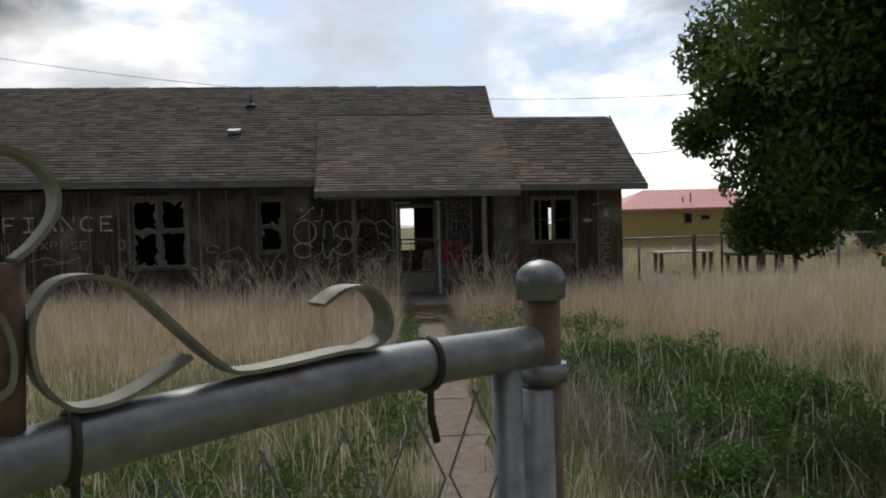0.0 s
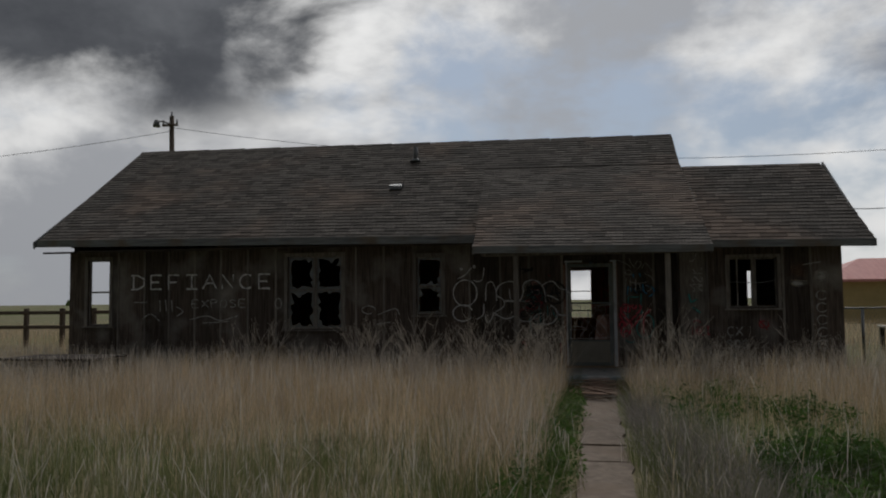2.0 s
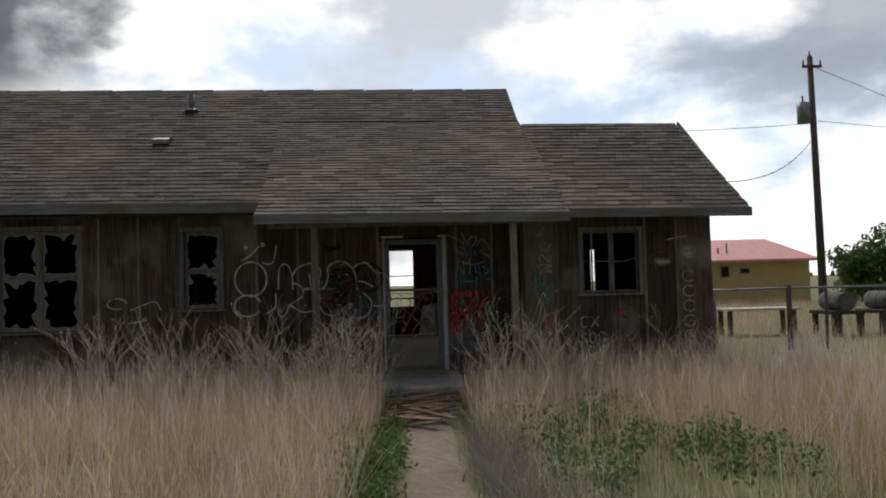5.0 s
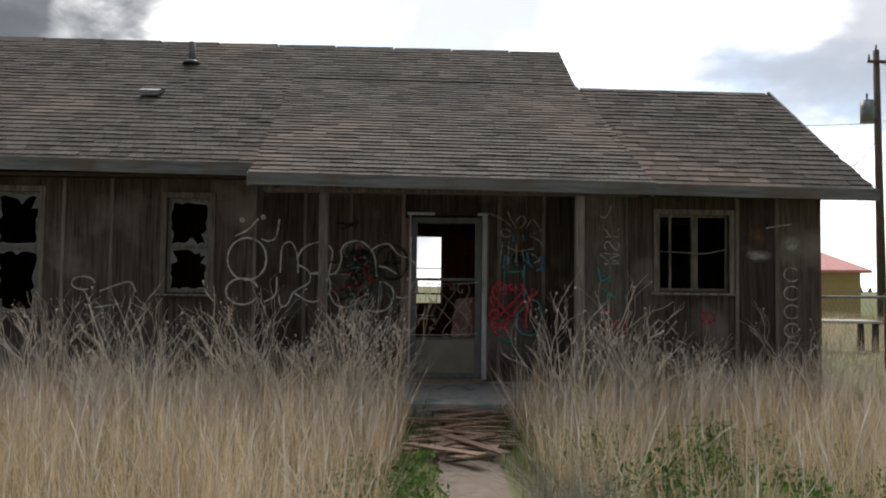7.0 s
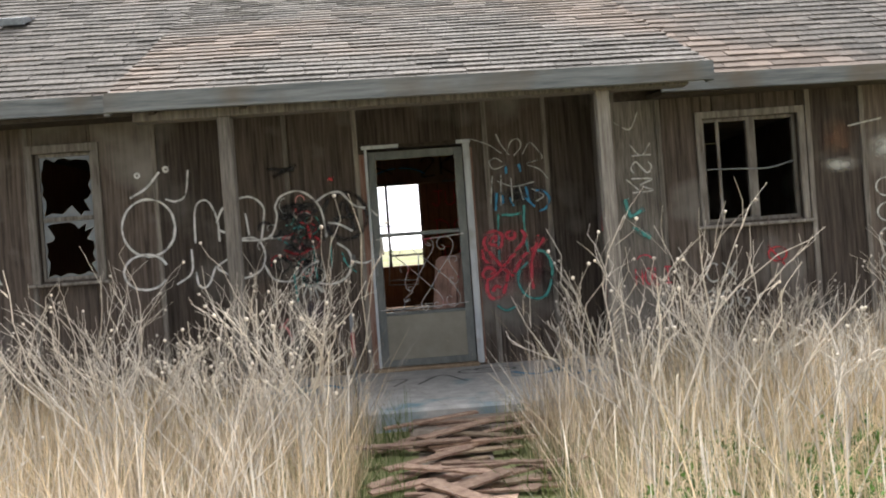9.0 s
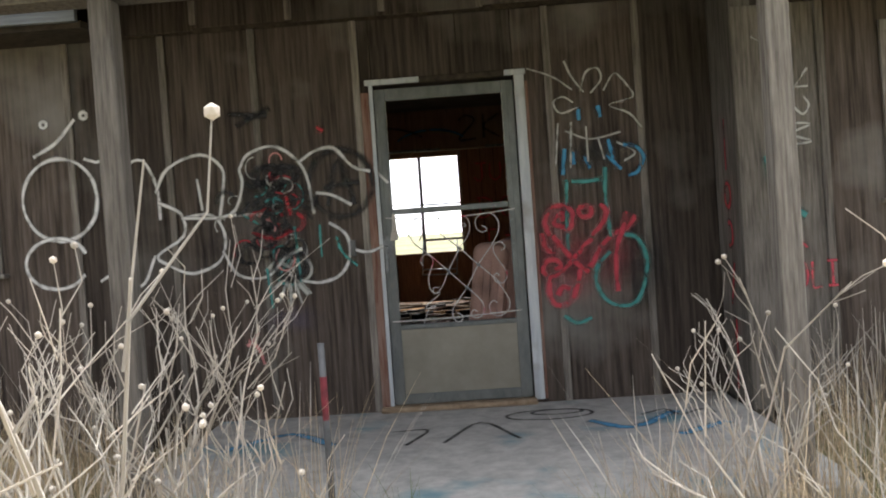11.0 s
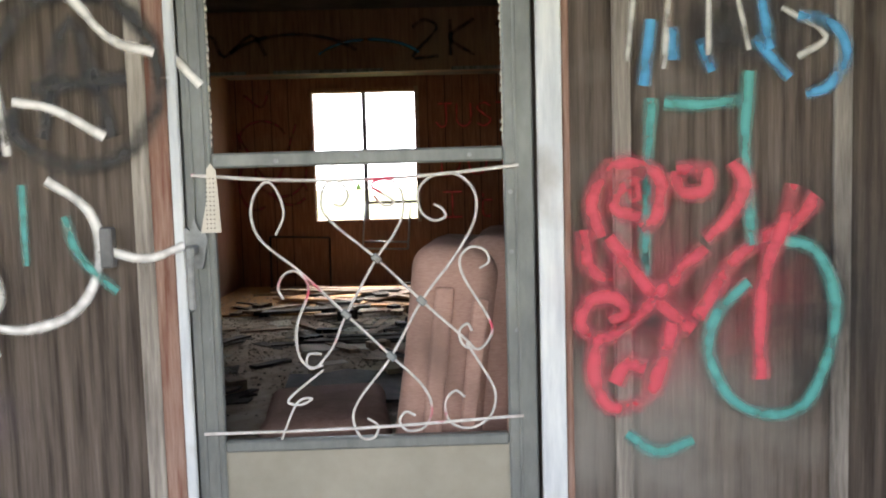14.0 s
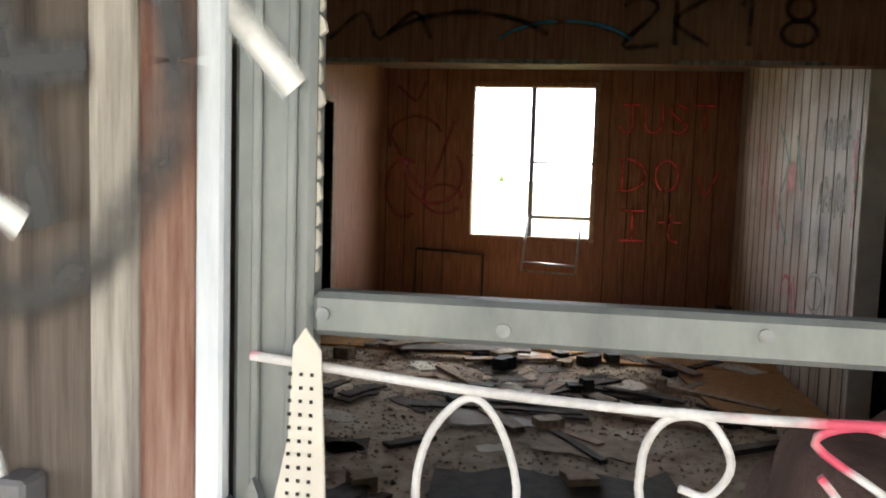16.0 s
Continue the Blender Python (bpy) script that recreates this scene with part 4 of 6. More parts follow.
rnd = random.Random(21)
osb = tagged(mesh_ob("subfloor", boxed(-2.74, 0.79, 23.35, 25.49, FLOOR, FLOOR + 0.02), M_OSB), "orange bare subfloor panels in the back room", "floor", kind="structure")
osb2 = tagged(mesh_ob("subfloor_side", prism(bmesh.new(), [(0.15, 22.15), (0.79, 22.1), (0.79, 23.34), (0.0, 23.34)], "z", FLOOR, FLOOR + 0.018), M_OSB), "orange bare subfloor beside the wall", "floor", kind="structure")


def plank(x, y, z, ln, w, h, turn, tilt, mat, name, label, cat, group="floor litter"):
    bm = bmesh.new()
    n = 6
    top = [(-ln / 2 + ln * i / n, w / 2 * (1 + rnd.uniform(-.25, .2))) for i in range(n + 1)] + [(ln / 2 - ln * i / n, -w / 2 * (1 + rnd.uniform(-.25, .2))) for i in range(n + 1)]
    top = [(a + rnd.uniform(-.02, .02) * ln, b) for a, b in top]
    prism(bm, top, "z", 0, h)
    ob = mesh_ob(name, bm, mat)
    ob.matrix_basis = pose(x, y, z, 0, tilt, turn)
    return tagged(ob, label, cat, group)


for i in range(120):
    x, y = rnd.gauss(-0.85, 0.75), rnd.gauss(22.9, 1.25)
    if not (-2.6 < x < 0.65 and 19.4 < y < 25.2):
        continue
    base = FLOOR + (0.02 if y > 23.36 else 0.0)
    k = rnd.random()
    if k < 0.45:
        plank(x, y, base, rnd.uniform(0.25, 0.9), rnd.uniform(0.03, 0.11), rnd.uniform(0.01, 0.03), rnd.uniform(0, 180), 0, rnd.choice((M_REDWOOD, M_DARKWOOD_SHADE, M_DARKWOOD_SHADE, M_PALEWOOD)), "broken_board", "splintered piece of board lying on the floor", "board")
    elif k < 0.7:
        plank(x, y, base, rnd.uniform(0.15, 0.4), rnd.uniform(0.1, 0.25), 0.004, rnd.uniform(0, 180), 0, rnd.choice((M_PAPER, M_DARKWOOD_SHADE)), "torn_card", "torn stained cardboard lying on the floor", "card")
    else:
        plank(x, y, base, rnd.uniform(0.08, 0.2), rnd.uniform(0.06, 0.14), rnd.uniform(0.03, 0.09), rnd.uniform(0, 180), 0, rnd.choice((M_DARKWOOD_SHADE, M_BLACK, M_PALEWOOD)), "rubble_lump", "dark broken lump of rubble on the floor", "rubble")
plank(-1.15, 24.3, FLOOR + 0.07, 1.9, 0.10, 0.025, 4, 3, M_PALEWOOD, "fallen_board", "long pale fallen board across the rubble", "board")
plank(-0.75, 23.9, FLOOR + 0.06, 1.1, 0.09, 0.025, -38, 3, M_PALEWOOD, "fallen_board", "pale fallen board lying aslant", "board")
plank(-1.95, 23.5, FLOOR + 0.03, 0.7, 0.14, 0.03, 62, 3, M_PALEWOOD, "fallen_board", "short pale board with a dark end", "board")
plank(-1.15, 21.75, FLOOR + 0.01, 0.5, 0.3, 0.006, 15, 2, M_PAPER, "paper_sheet", "crumpled pale sheet of paper on the floor", "paper")
plank(-0.6, 21.4, FLOOR + 0.005, 0.55, 0.35, 0.006, -8, 1, M_PALEWOOD, "paper_sheet", "flattened tan cardboard on the floor", "card")
plank(-0.75, 20.55, FLOOR + 0.002, 1.1, 0.85, 0.02, 6, 0, M_DARKWOOD_SHADE, "plywood_sheet", "dark flat panel lying on the floor", "panel")
plank(-0.5, 19.3, FLOOR + 0.002, 0.3, 0.16, 0.02, 30, 0, M_BLUE, "blue_scrap", "blue plastic scrap on the floor", "scrap")
lf = thing("bed_frame", "black metal frame leaning on the back wall", "bed frame")
bm = bmesh.new()
for a, b in (((-2.35, 25.4, FLOOR + 0.02), (-2.35, 25.44, 0.78)), ((-2.35, 25.44, 0.78), (-1.65, 25.44, 0.75)), ((-1.65, 25.44, 0.75), (-1.65, 25.4, FLOOR + 0.02))):
    tube(bm, [a, b], 0.014, sides=6)
part("frame", bm, M_CORD, lf)
plank(0.64, 24.9, FLOOR + 0.02, 0.5, 0.16, 0.03, 90, -80, M_DARKWOOD_SHADE, "leaning_board", "dark board leaning on the side wall", "board")

for i in range(20):
    plank(rnd.gauss(-0.7, 0.55), rnd.gauss(24.0, 0.5), FLOOR + 0.022 + 0.004 * i, rnd.uniform(0.35, 1.0), rnd.uniform(0.05, 0.16), 0.02, rnd.gauss(0, 45), rnd.uniform(-3, 3), rnd.choice((M_OSB, M_REDWOOD, M_DARKWOOD_SHADE, M_DARKWOOD_SHADE)), "broken_board", "splintered board in the heap of rubble", "board")
for x, y, ln, tn in ((-1.95, 20.1, 0.9, 8), (-1.6, 20.35, 0.4, 60), (-1.05, 21.95, 1.1, -6), (-0.3, 22.4, 0.7, -20), (0.15, 22.0, 0.5, 12), (-2.1, 22.0, 0.4, 70)):
    for k in range(4):
        plank(x + rnd.uniform(-.12, .12), y + rnd.uniform(-.1, .1), FLOOR + 0.012 * k, ln * rnd.uniform(0.5, 1), rnd.uniform(0.05, 0.14), 0.012, tn + rnd.uniform(-14, 14), 0, M_DARKWOOD_SHADE, "bark_strip", "curled dark strip of torn bark-like debris", "debris")

# crumbs of plaster: uncountable
vs, fs = [], []
for i in range(9000):
    x, y = rnd.uniform(-2.7, 0.75), rnd.gauss(22.6, 1.4)
    if not 18.4 < y < 25.3 or (y > 23.3 and rnd.random() < 0.5):
        continue
    s, a = rnd.uniform(0.004, 0.017), rnd.uniform(0, 6.28)
    z = FLOOR + (0.021 if y > 23.36 else 0.001)
    k = len(vs)
    vs += [(x + s * math.cos(a + q), y + s * math.sin(a + q), z) for q in (0, 2.0, 4.1)] + [(x, y, z + s * rnd.uniform(0.4, 0.9))]
    fs += [(k, k + 1, k + 3), (k + 1, k + 2, k + 3), (k + 2, k, k + 3)]
me = bpy.data.meshes.new("plaster_crumbs")
me.from_pydata(vs, [], fs)
me.materials.append(material("plaster_crumb", (0.14, 0.105, 0.075), (0.45, 0.39, 0.32), 9, rough=0.9, bump=0, island=0.5))
tagged(new("plaster_crumbs", me), "crumbs of plaster and splinters over the floor", "rubble", kind="stuff")

# broken shingles and lath on the path before the porch
for i in range(44):
    plank(rnd.gauss(-0.38, 0.26), rnd.uniform(14.0, 16.05), 0.03 + 0.002 * i, rnd.uniform(0.3, 0.75), rnd.uniform(0.03, 0.11), 0.012, rnd.gauss(0, 28), rnd.uniform(-4, 4), M_REDWOOD if rnd.random() < 0.75 else M_PALEWOOD, "split_shingle", "split reddish wooden shingle lying on the path", "shingle", "fallen shingles on the path")

# ---- graffiti on the porch wall ----
def on_front(y):
    return lambda a, b, c: (a, y - c, b)


F1 = on_front(YW - 0.0375)
FD = on_front(YW - 0.053)
white = [[(-2.64, 1.45), (-2.62, 1.77), (-2.51, 1.83), (-2.43, 1.66), (-2.42, 1.45)], [(-2.44, 1.62), (-2.35, 1.77), (-2.14, 1.84), (-2.01, 1.75), (-2.01, 1.62), (-2.05, 1.4)], [(-2.17, 1.69), (-2.15, 1.49)], [(-2.29, 1.45), (-2.1, 1.46), (-2.02, 1.33), (-2.06, 1.17), (-2.24, 1.1), (-2.4, 1.17), (-2.45, 1.23), (-2.28, 1.34), (-2.29, 1.48), (-2.43, 1.56)], [(-2.65, 1.19), (-2.63, 1.06), (-2.55, 1.06), (-2.47, 1.23)], [(-2.68, 1.4), (-2.69, 1.19), (-2.83, 1.09)], [(-1.9, 1.73), (-1.84, 1.82), (-1.69, 1.86), (-1.56, 1.79), (-1.48, 1.66), (-1.45, 1.42)], [(-1.52, 1.75), (-1.42, 1.81), (-1.3, 1.82), (-1.19, 1.7), (-1.08, 1.66)], [(-1.43, 1.55), (-1.33, 1.53), (-1.21, 1.46)], [(-2.28, 1.45), (-1.98, 1.45), (-1.89, 1.62), (-1.9, 1.73)], [(-1.98, 1.45), (-1.71, 1.44)], [(-1.36, 1.36), (-1.26, 1.28), (-1.24, 1.16), (-1.3, 1.04), (-1.43, 0.99), (-1.56, 1.01)], [(-1.24, 1.19), (-1.13, 1.16), (-1.03, 1.19)], [(-2.04, 1.23), (-1.95, 1.07), (-1.77, 1.05), (-1.65, 1.16), (-1.54, 1.21)], [(-2.8, 1.84), (-2.7, 1.89), (-2.66, 2.12)], [(-2.8, 1.84), (-2.88, 1.87)]]
paint(wall_front, P_WHITE, white, 0.044, F1, label="white looping spray outline")
FS = on_front(YD - 0.0065)
paint(wall_front, P_WHITE, [[(-1.085, 1.70), (-1.04, 1.655), (-0.975, 1.58)], [(-1.04, 1.185), (-1.0, 1.21)]], 0.05, FS, label="white spray running onto the door")
ONS = [arc(-3.05, 1.62, .24, .26, 0, 360), 
       arc(-3.1, 1.22, .2, .16, 20, 330), [(-3.2, 1.9), (-3.05, 1.98), (-2.92, 2.12)], arc(-3.12, 2.1, .02, .02, 0, 360), arc(-2.86, 2.14, .02, .02, 0, 360)]
paint(wall_front, P_WHITE, ONS, 0.051, F1, label="white sprayed loops and a smiling mark")
patch(wall_front, P_BLACK, -1.70, 1.52, .24, .28, F1, "black sprayed cloud")
patch(wall_front, P_VIOLET, -1.65, .77, .3, .12, F1, "violet sprayed haze")
paint(wall_front, P_BLACK, [arc(-1.27, 1.60, .20, .21, 0, 360), [(-1.36, 1.46), (-1.28, 1.74), (-1.19, 1.46)], [(-1.38, 1.58), (-1.15, 1.6)], arc(-1.62, 1.1, .1, .08, 0, 360), [(-1.95, 2.08), (-1.7, 2.05)], [(-1.9, 2.0), (-1.68, 2.1)], arc(-1.75, 1.68, .07, .05, 0, 360), arc(-1.6, 1.68, .07, .05, 0, 360)], 0.078, F1, label="black circled letter and scrawl")
paint(wall_front, P_TEAL, [[(-1.9, 1.45), (-1.8, 1.38)], [(-1.58, 1.35), (-1.56, 1.0)], [(-1.42, 1.35), (-1.42, 1.15)], [(-1.32, 1.27), (-1.29, 1.17), (-1.2, 1.08)], [(-1.77, 1.1), (-1.75, 0.85)], [(-1.6, 1.18), (-1.7, 1.02), (-1.55, .98)]], 0.045, F1, label="teal sprayed drips")
paint(wall_front, P_DKRED, [arc(-1.75, 1.42, .1, .05, 0, 200), arc(-1.6, 1.38, .08, .06, 180, 420), [(-1.62, 1.55), (-1.6, 1.42)], [(-1.85, 1.33), (-1.7, 1.28), (-1.6, 1.33)], [(-1.4, 1.96), (-1.36, 1.93)]], 0.062, F1, label="dark red scrawl")
paint(wall_front, P_FAINT, [[(-1.78, 1.08), (-1.7, 1.14), (-1.6, 1.08)], [(-1.76, 1.05), (-1.75, 0.9)], [(-1.66, 1.04), (-1.62, 0.9)], [(-1.6, 1.02), (-1.52, 0.92)]], 0.062, F1, label="pale dripping spray")
paint(wall_front, P_PINK, [[(-1.92, 0.66), (-1.86, 0.6), (-1.83, 0.5)], [(-1.93, .62), (-1.85, .7)]], 0.054, F1, label="pink sprayed mark")
red = [[(0.1, 1.23), (0.04, 1.25), (0.05, 1.3), (0.09, 1.32), (0.1, 1.29), (0.07, 1.28)], [(-0, 1.18), (-0.02, 1.27), (0.02, 1.34), (0.09, 1.36), (0.15, 1.32), (0.14, 1.23), (0.1, 1.2)], [(0.19, 1.34), (0.26, 1.34), (0.26, 1.29), (0.2, 1.29), (0.19, 1.34)], [(0.33, 1.36), (0.36, 1.3), (0.32, 1.22), (0.26, 1.17)], [(0.48, 1.3), (0.46, 1.21), (0.42, 1.11), (0.4, 1), (0.4, 0.81)], [(-0.04, 1.2), (-0.03, 1.11), (0.03, 1.08), (0.06, 1.15)], [(0.02, 1.18), (0.08, 1.1), (0.14, 1.02), (0.23, 0.94)], [(0.26, 1.15), (0.19, 1.08), (0.11, 1), (0.02, 0.93), (-0.05, 0.96), (-0.03, 1.02), (0.03, 1.03), (0.06, 0.99), (0.02, 0.97)], [(-0.01, 0.93), (-0.02, 0.83), (0.02, 0.75), (0.11, 0.77), (0.15, 0.86), (0.18, 0.96)], [(0.03, 0.81), (0.06, 0.86), (0.11, 0.85)], [(0.54, 1.27), (0.48, 1.2), (0.35, 1.13), (0.24, 0.97)]]
paint(wall_front, P_RED, red, 0.085, F1, label="thick pink-red scrolling spray")
paint(wall_front, P_TEAL, [[(0.13, 1.52), (0.12, 1.37), (0.11, 1.08)], [(0.37, 1.58), (0.36, 1.37), (0.38, 1.15)], [(0.37, 1.06), (0.29, 0.98), (0.27, 0.88), (0.32, 0.77), (0.41, 0.72), (0.51, 0.74), (0.57, 0.86), (0.59, 1), (0.54, 1.13), (0.46, 1.16)], [(0.06, 0.68), (0.14, 0.63), (0.23, 0.66)], [(0.16, 1.51), (0.25, 1.5), (0.35, 1.51)]], 0.06, F1, label="teal sprayed loops")
paint(wall_front, P_BLUE, [[(0.13, 1.71), (0.11, 1.55)], [(0.18, 1.69), (0.18, 1.61)], [(0.38, 1.66), (0.47, 1.56)], [(0.49, 1.71), (0.57, 1.69), (0.61, 1.62), (0.57, 1.54), (0.51, 1.52)], [(0.4, 1.75), (0.42, 1.63)], [(0.25, 1.66), (0.28, 1.58)]] + [[(0.23, 1.96), (0.23, 1.88)], [(0.35, 1.96), (0.36, 1.89)]], 0.06, F1, label="bright blue spray")
rnd = random.Random(61)
for mat, n, w in ((P_BLACK, 40, 0.05), (P_DKRED, 5, 0.03), (P_TEAL, 5, 0.03), (P_FAINT, 9, 0.025), (P_PINK, 4, 0.025)):
    strokes = []
    for i in range(n):
        x, z, r, a = rnd.gauss(-1.68, 0.11), rnd.uniform(1.15, 1.78), rnd.uniform(0.03, 0.075), rnd.uniform(0, 360)
        strokes.append(arc(x, z, r, r * rnd.uniform(0.6, 1.3), a, a + rnd.uniform(90, 320), 6))
    paint(wall_front, mat, strokes, w, F1, label="layered small scrawls")
paint(wall_front, P_FAINT, [arc(-1.56, 1.08, .07, .07, 0, 360)] + [[(-1.62 + .05 * math.cos(a), 1.05 + .05 * math.sin(a)), (-1.62 + .15 * math.cos(a), 1.05 + .2 * math.sin(a))] for a in (3.6, 4.1, 4.6, 5.1, 5.6)], 0.04, F1, label="pale spray burst")
patch(wall_front, P_BLACK, .12, 1.0, .14, .14, F1)
patch(wall_front, P_BLACK, .3, 1.68, .12, .12, F1)
paint(wall_front, P_FAINT, [[(-0.07, 2.22), (0.08, 2.16), (0.2, 2.07)], [(0.16, 2.25), (0.2, 2.15), (0.27, 2.05)], [(0.2, 1.99), (0.14, 2.03), (0.08, 2), (0.12, 1.93), (0.23, 1.96)], [(0.25, 2.06), (0.29, 2.17), (0.36, 2.19), (0.38, 2.12), (0.31, 2.04)], [(0.39, 2.05), (0.46, 2.15), (0.52, 2.1)], [(0.52, 2.1), (0.57, 2), (0.42, 1.96), (0.54, 1.9), (0.61, 1.81)], [(0.1, 1.87), (0.07, 1.61)], [(0.18, 1.87), (0.16, 1.59)], [(0.27, 1.84), (0.27, 1.62)], [(0.34, 1.76), (0.37, 1.63)], [(0.14, 1.82), (0.29, 1.76), (0.48, 1.79)], [(0.45, 1.73), (0.56, 1.66), (0.49, 1.61)]], 0.03, F1, label="thin white spiky scrawl")
for cx, cz, rx, rz, mat in ((-1.7, 1.5, .36, .4, P_HAZE), (-1.62, 1.08, .22, .18, P_HAZE), (.12, 1.0, .3, .34, P_REDHAZE), (.4, 1.02, .2, .3, P_REDHAZE), (.36, 1.68, .34, .2, P_HAZE), (.55, 1.0, .3, .5, P_HAZE), (-2.0, 1.25, .3, .4, P_HAZE)):
    patch(wall_front, mat, cx, cz, rx, rz, on_front(YW - 0.0362))
RET = lambda a, b, c: (XR - 0.003 - c, a, b)
paint(wall_return, P_DKRED, [lettering("l", 17.72, 1.5, .06, .3)[0], arc(17.75, 1.35, .05, .07, 0, 360), arc(17.75, 1.12, .05, .07, 60, 300), [(17.7, .95), (17.78, .7)], [(17.72, .62), (17.76, .2)], [(17.76, .55), (17.72, .4)]], 0.070, RET, label="dark red drips down the return wall")
FW = on_front(YWING - 0.0375)
msk = [[(u, v) for u, v in st] for st in lettering("MSK", 0, 0, .2, .2)]
paint(wall_wing, P_FAINT, [[(1.27 + 0.9 * b, 1.60 + a * 0.62) for a, b in st] for st in msk] + [[(1.15, 2.22), (1.28, 2.15), (1.36, 2.3)], [(1.22, 1.72), (1.35, 1.6)]], 0.034, FW, label="white tag running up the board")
paint(wall_wing, P_RED, lettering("HOLI", 1.24, .80, .07, .14, 0.2) + [arc(1.33, 1.02, .06, .035, 0, 180)], 0.037, FW, label="red and white written word")
paint(wall_wing, P_TEAL, [[(1.2, 1.55), (1.24, 1.4), (1.36, 1.46)], [(1.25, 1.3), (1.4, 1.2)]], 0.093, FW, label="teal haze on the wing")
paint(wall_wing, P_FAINT, lettering("CX", 1.86, .78, .12, .16) + lettering("SOG", 1.84, .55, .11, .15) + [arc(3.5, 1.5 - .22 * i, .09, .08, 40, 320) for i in range(5)] + [[(3.2, 2.05), (3.5, 2.1)]], 0.037, FW, label="pale scribbled tags on the wing")
paint(wall_wing, P_DKRED, [arc(2.5, .98, .08, .06, 0, 360), [(2.42, 1.06), (2.56, .88)]], 0.046, FW, label="small red tag")
P_RUSTY = spray("rust_wash", (0.30, 0.14, 0.07), 0.5)
patch(wall_wing, P_RUSTY, 3.1, 1.95, .22, .2, FW, "rusty orange wash")
patch(wall_wing, P_FAINT, 3.1, 1.72, .22, .1, FW, "pale wash")
patch(wall_wing, P_FAINT, 3.5, 1.85, .2, .16, FW, "pale wash")
# large white words left of the windows
P_DEF = [st for st in lettering("DEFIANCE", -10.35, 1.78, .31, .30, 0.33, -0.002)]
paint(wall_front, P_WHITE, P_DEF, 0.09, F1, label="large white sprayed word", smooth=False)
paint(wall_front, P_FAINT, [[(-9.7 + .14 * i, 1.55), (-9.68 + .14 * i, 1.3)] for i in range(3)] + [[(-9.3, 1.4), (-9.15, 1.3), (-9.3, 1.2)], [(-10.3, 1.5), (-10.0, 1.5)], [(-10.1, 1.15), (-9.9, 1.25), (-9.7, 1.1)]] + lettering("EXPOSE", -8.95, 1.38, .17, .16, 0.25) + [[(-9.0, 1.12), (-8.6, 1.2), (-8.3, 1.1), (-7.9, 1.2)], [(-8.7, 1.05), (-8.1, 1.08)]] + [arc(-7.0, 1.45, .07, .1, 0, 360)], 0.046, F1, label="smaller white sprayed writing")
paint(wall_front, P_FAINT, [arc(-5.05, 1.3, .14, .08, 0, 300), [(-4.85, 1.2), (-4.5, 1.32), (-4.4, 1.2)], [(-4.9, 1.0), (-4.6, 1.05)]], 0.046, F1, label="faint scrawl between the windows")
# inside
BK = on_front(YBACK - 0.005)
P_WORD = spray("bright_red_spray", (0.78, 0.10, 0.10), 1.0)
paint(wall_back, P_WORD, lettering("JUST", -.36, 2.02, .2, .27, 0.2) + lettering("DO", -.32, 1.45, .25, .3, .3) + [[(.42, 1.62), (.5, 1.42), (.62, 1.66)]] + lettering("It", -.32, .95, .28, .3, .3), 0.05, BK, label="red sprayed words on the back wall")
P_DIM = spray("dim_violet_spray", (0.30, 0.04, 0.07), 0.9)
paint(wall_back, P_DIM, [arc(-2.4, 1.9, .28, .24, 20, 200), arc(-2.2, 1.55, .3, .3, 150, 400), arc(-2.5, 1.4, .2, .3, 60, 300), [(-2.7, 2.0), (-2.3, 1.4), (-2.0, 2.1)], [(-2.6, 2.45), (-2.4, 2.3), (-2.3, 2.5)], arc(-2.1, 1.3, .2, .15, 0, 330)], 0.062, BK, label="dim violet scrawl on the back wall")
HD = on_front(21.895)
paint(wall_header, P_BLACK, lettering("2K18", -.55, 2.27, .22, .26, .25) + [arc(-1.4, 2.1, .6, .35, 40, 140)] + [[(-2.2, 2.3), (-2.0, 2.45), (-1.9, 2.3), (-1.7, 2.45), (-1.6, 2.3)]], 0.054, HD, label="black writing on the beam")
paint(wall_header, P_BLUE, [arc(-.85, 2.2, .42, .2, 30, 150)], 0.046, HD, label="blue arc on the beam")
RT = lambda a, b, c: (0.793 - c, a, b)
rnd = random.Random(90)
tag = []
for row, (z, n) in enumerate(((1.90, 5), (1.50, 5))):
    for k in range(n):
        y = 22.80 - 0.115 * k
        tag.append([(y, z - rnd.uniform(.10, .16)), (y - .02, z + rnd.uniform(0, .1)), (y - .06, z + rnd.uniform(-.02, .08)), (y - .03, z - .05), (y - .08, z - rnd.uniform(.08, .15))])
paint(wall_inner_right, P_BLACK, tag, 0.06, RT, label="black tag on the pale wall")
paint(wall_inner_right, P_RED, [arc(23.45, .72, .14, .16, 0, 300), [(23.25, .9), (23.1, .5)], [(23.2, .55), (23.3, .85)], [(24.6, 2.0), (24.4, 1.5), (24.3, 1.9), (24.2, 1.3)], [(24.0, 1.6), (23.8, 1.2)], [(22.2, 1.8), (22.12, 1.5)], [(22.15, 1.85), (22.15, 1.3)]], 0.06, RT, label="red tag on the pale wall")
paint(wall_inner_right, P_TEAL, [[(23.9, 2.0), (23.6, 1.7), (23.8, 1.4), (23.5, 1.1)], [(23.4, 1.9), (23.2, 1.5)]], 0.07, RT, label="blue-green spray on the pale wall")
paint(wall_inner_right, P_FAINT, [arc(22.75, .85, .16, .12, 0, 330), [(22.5, .95), (22.6, .7)], [(22.45, .7), (22.4, .95)]], 0.05, RT, label="pale sprayed scrawl")
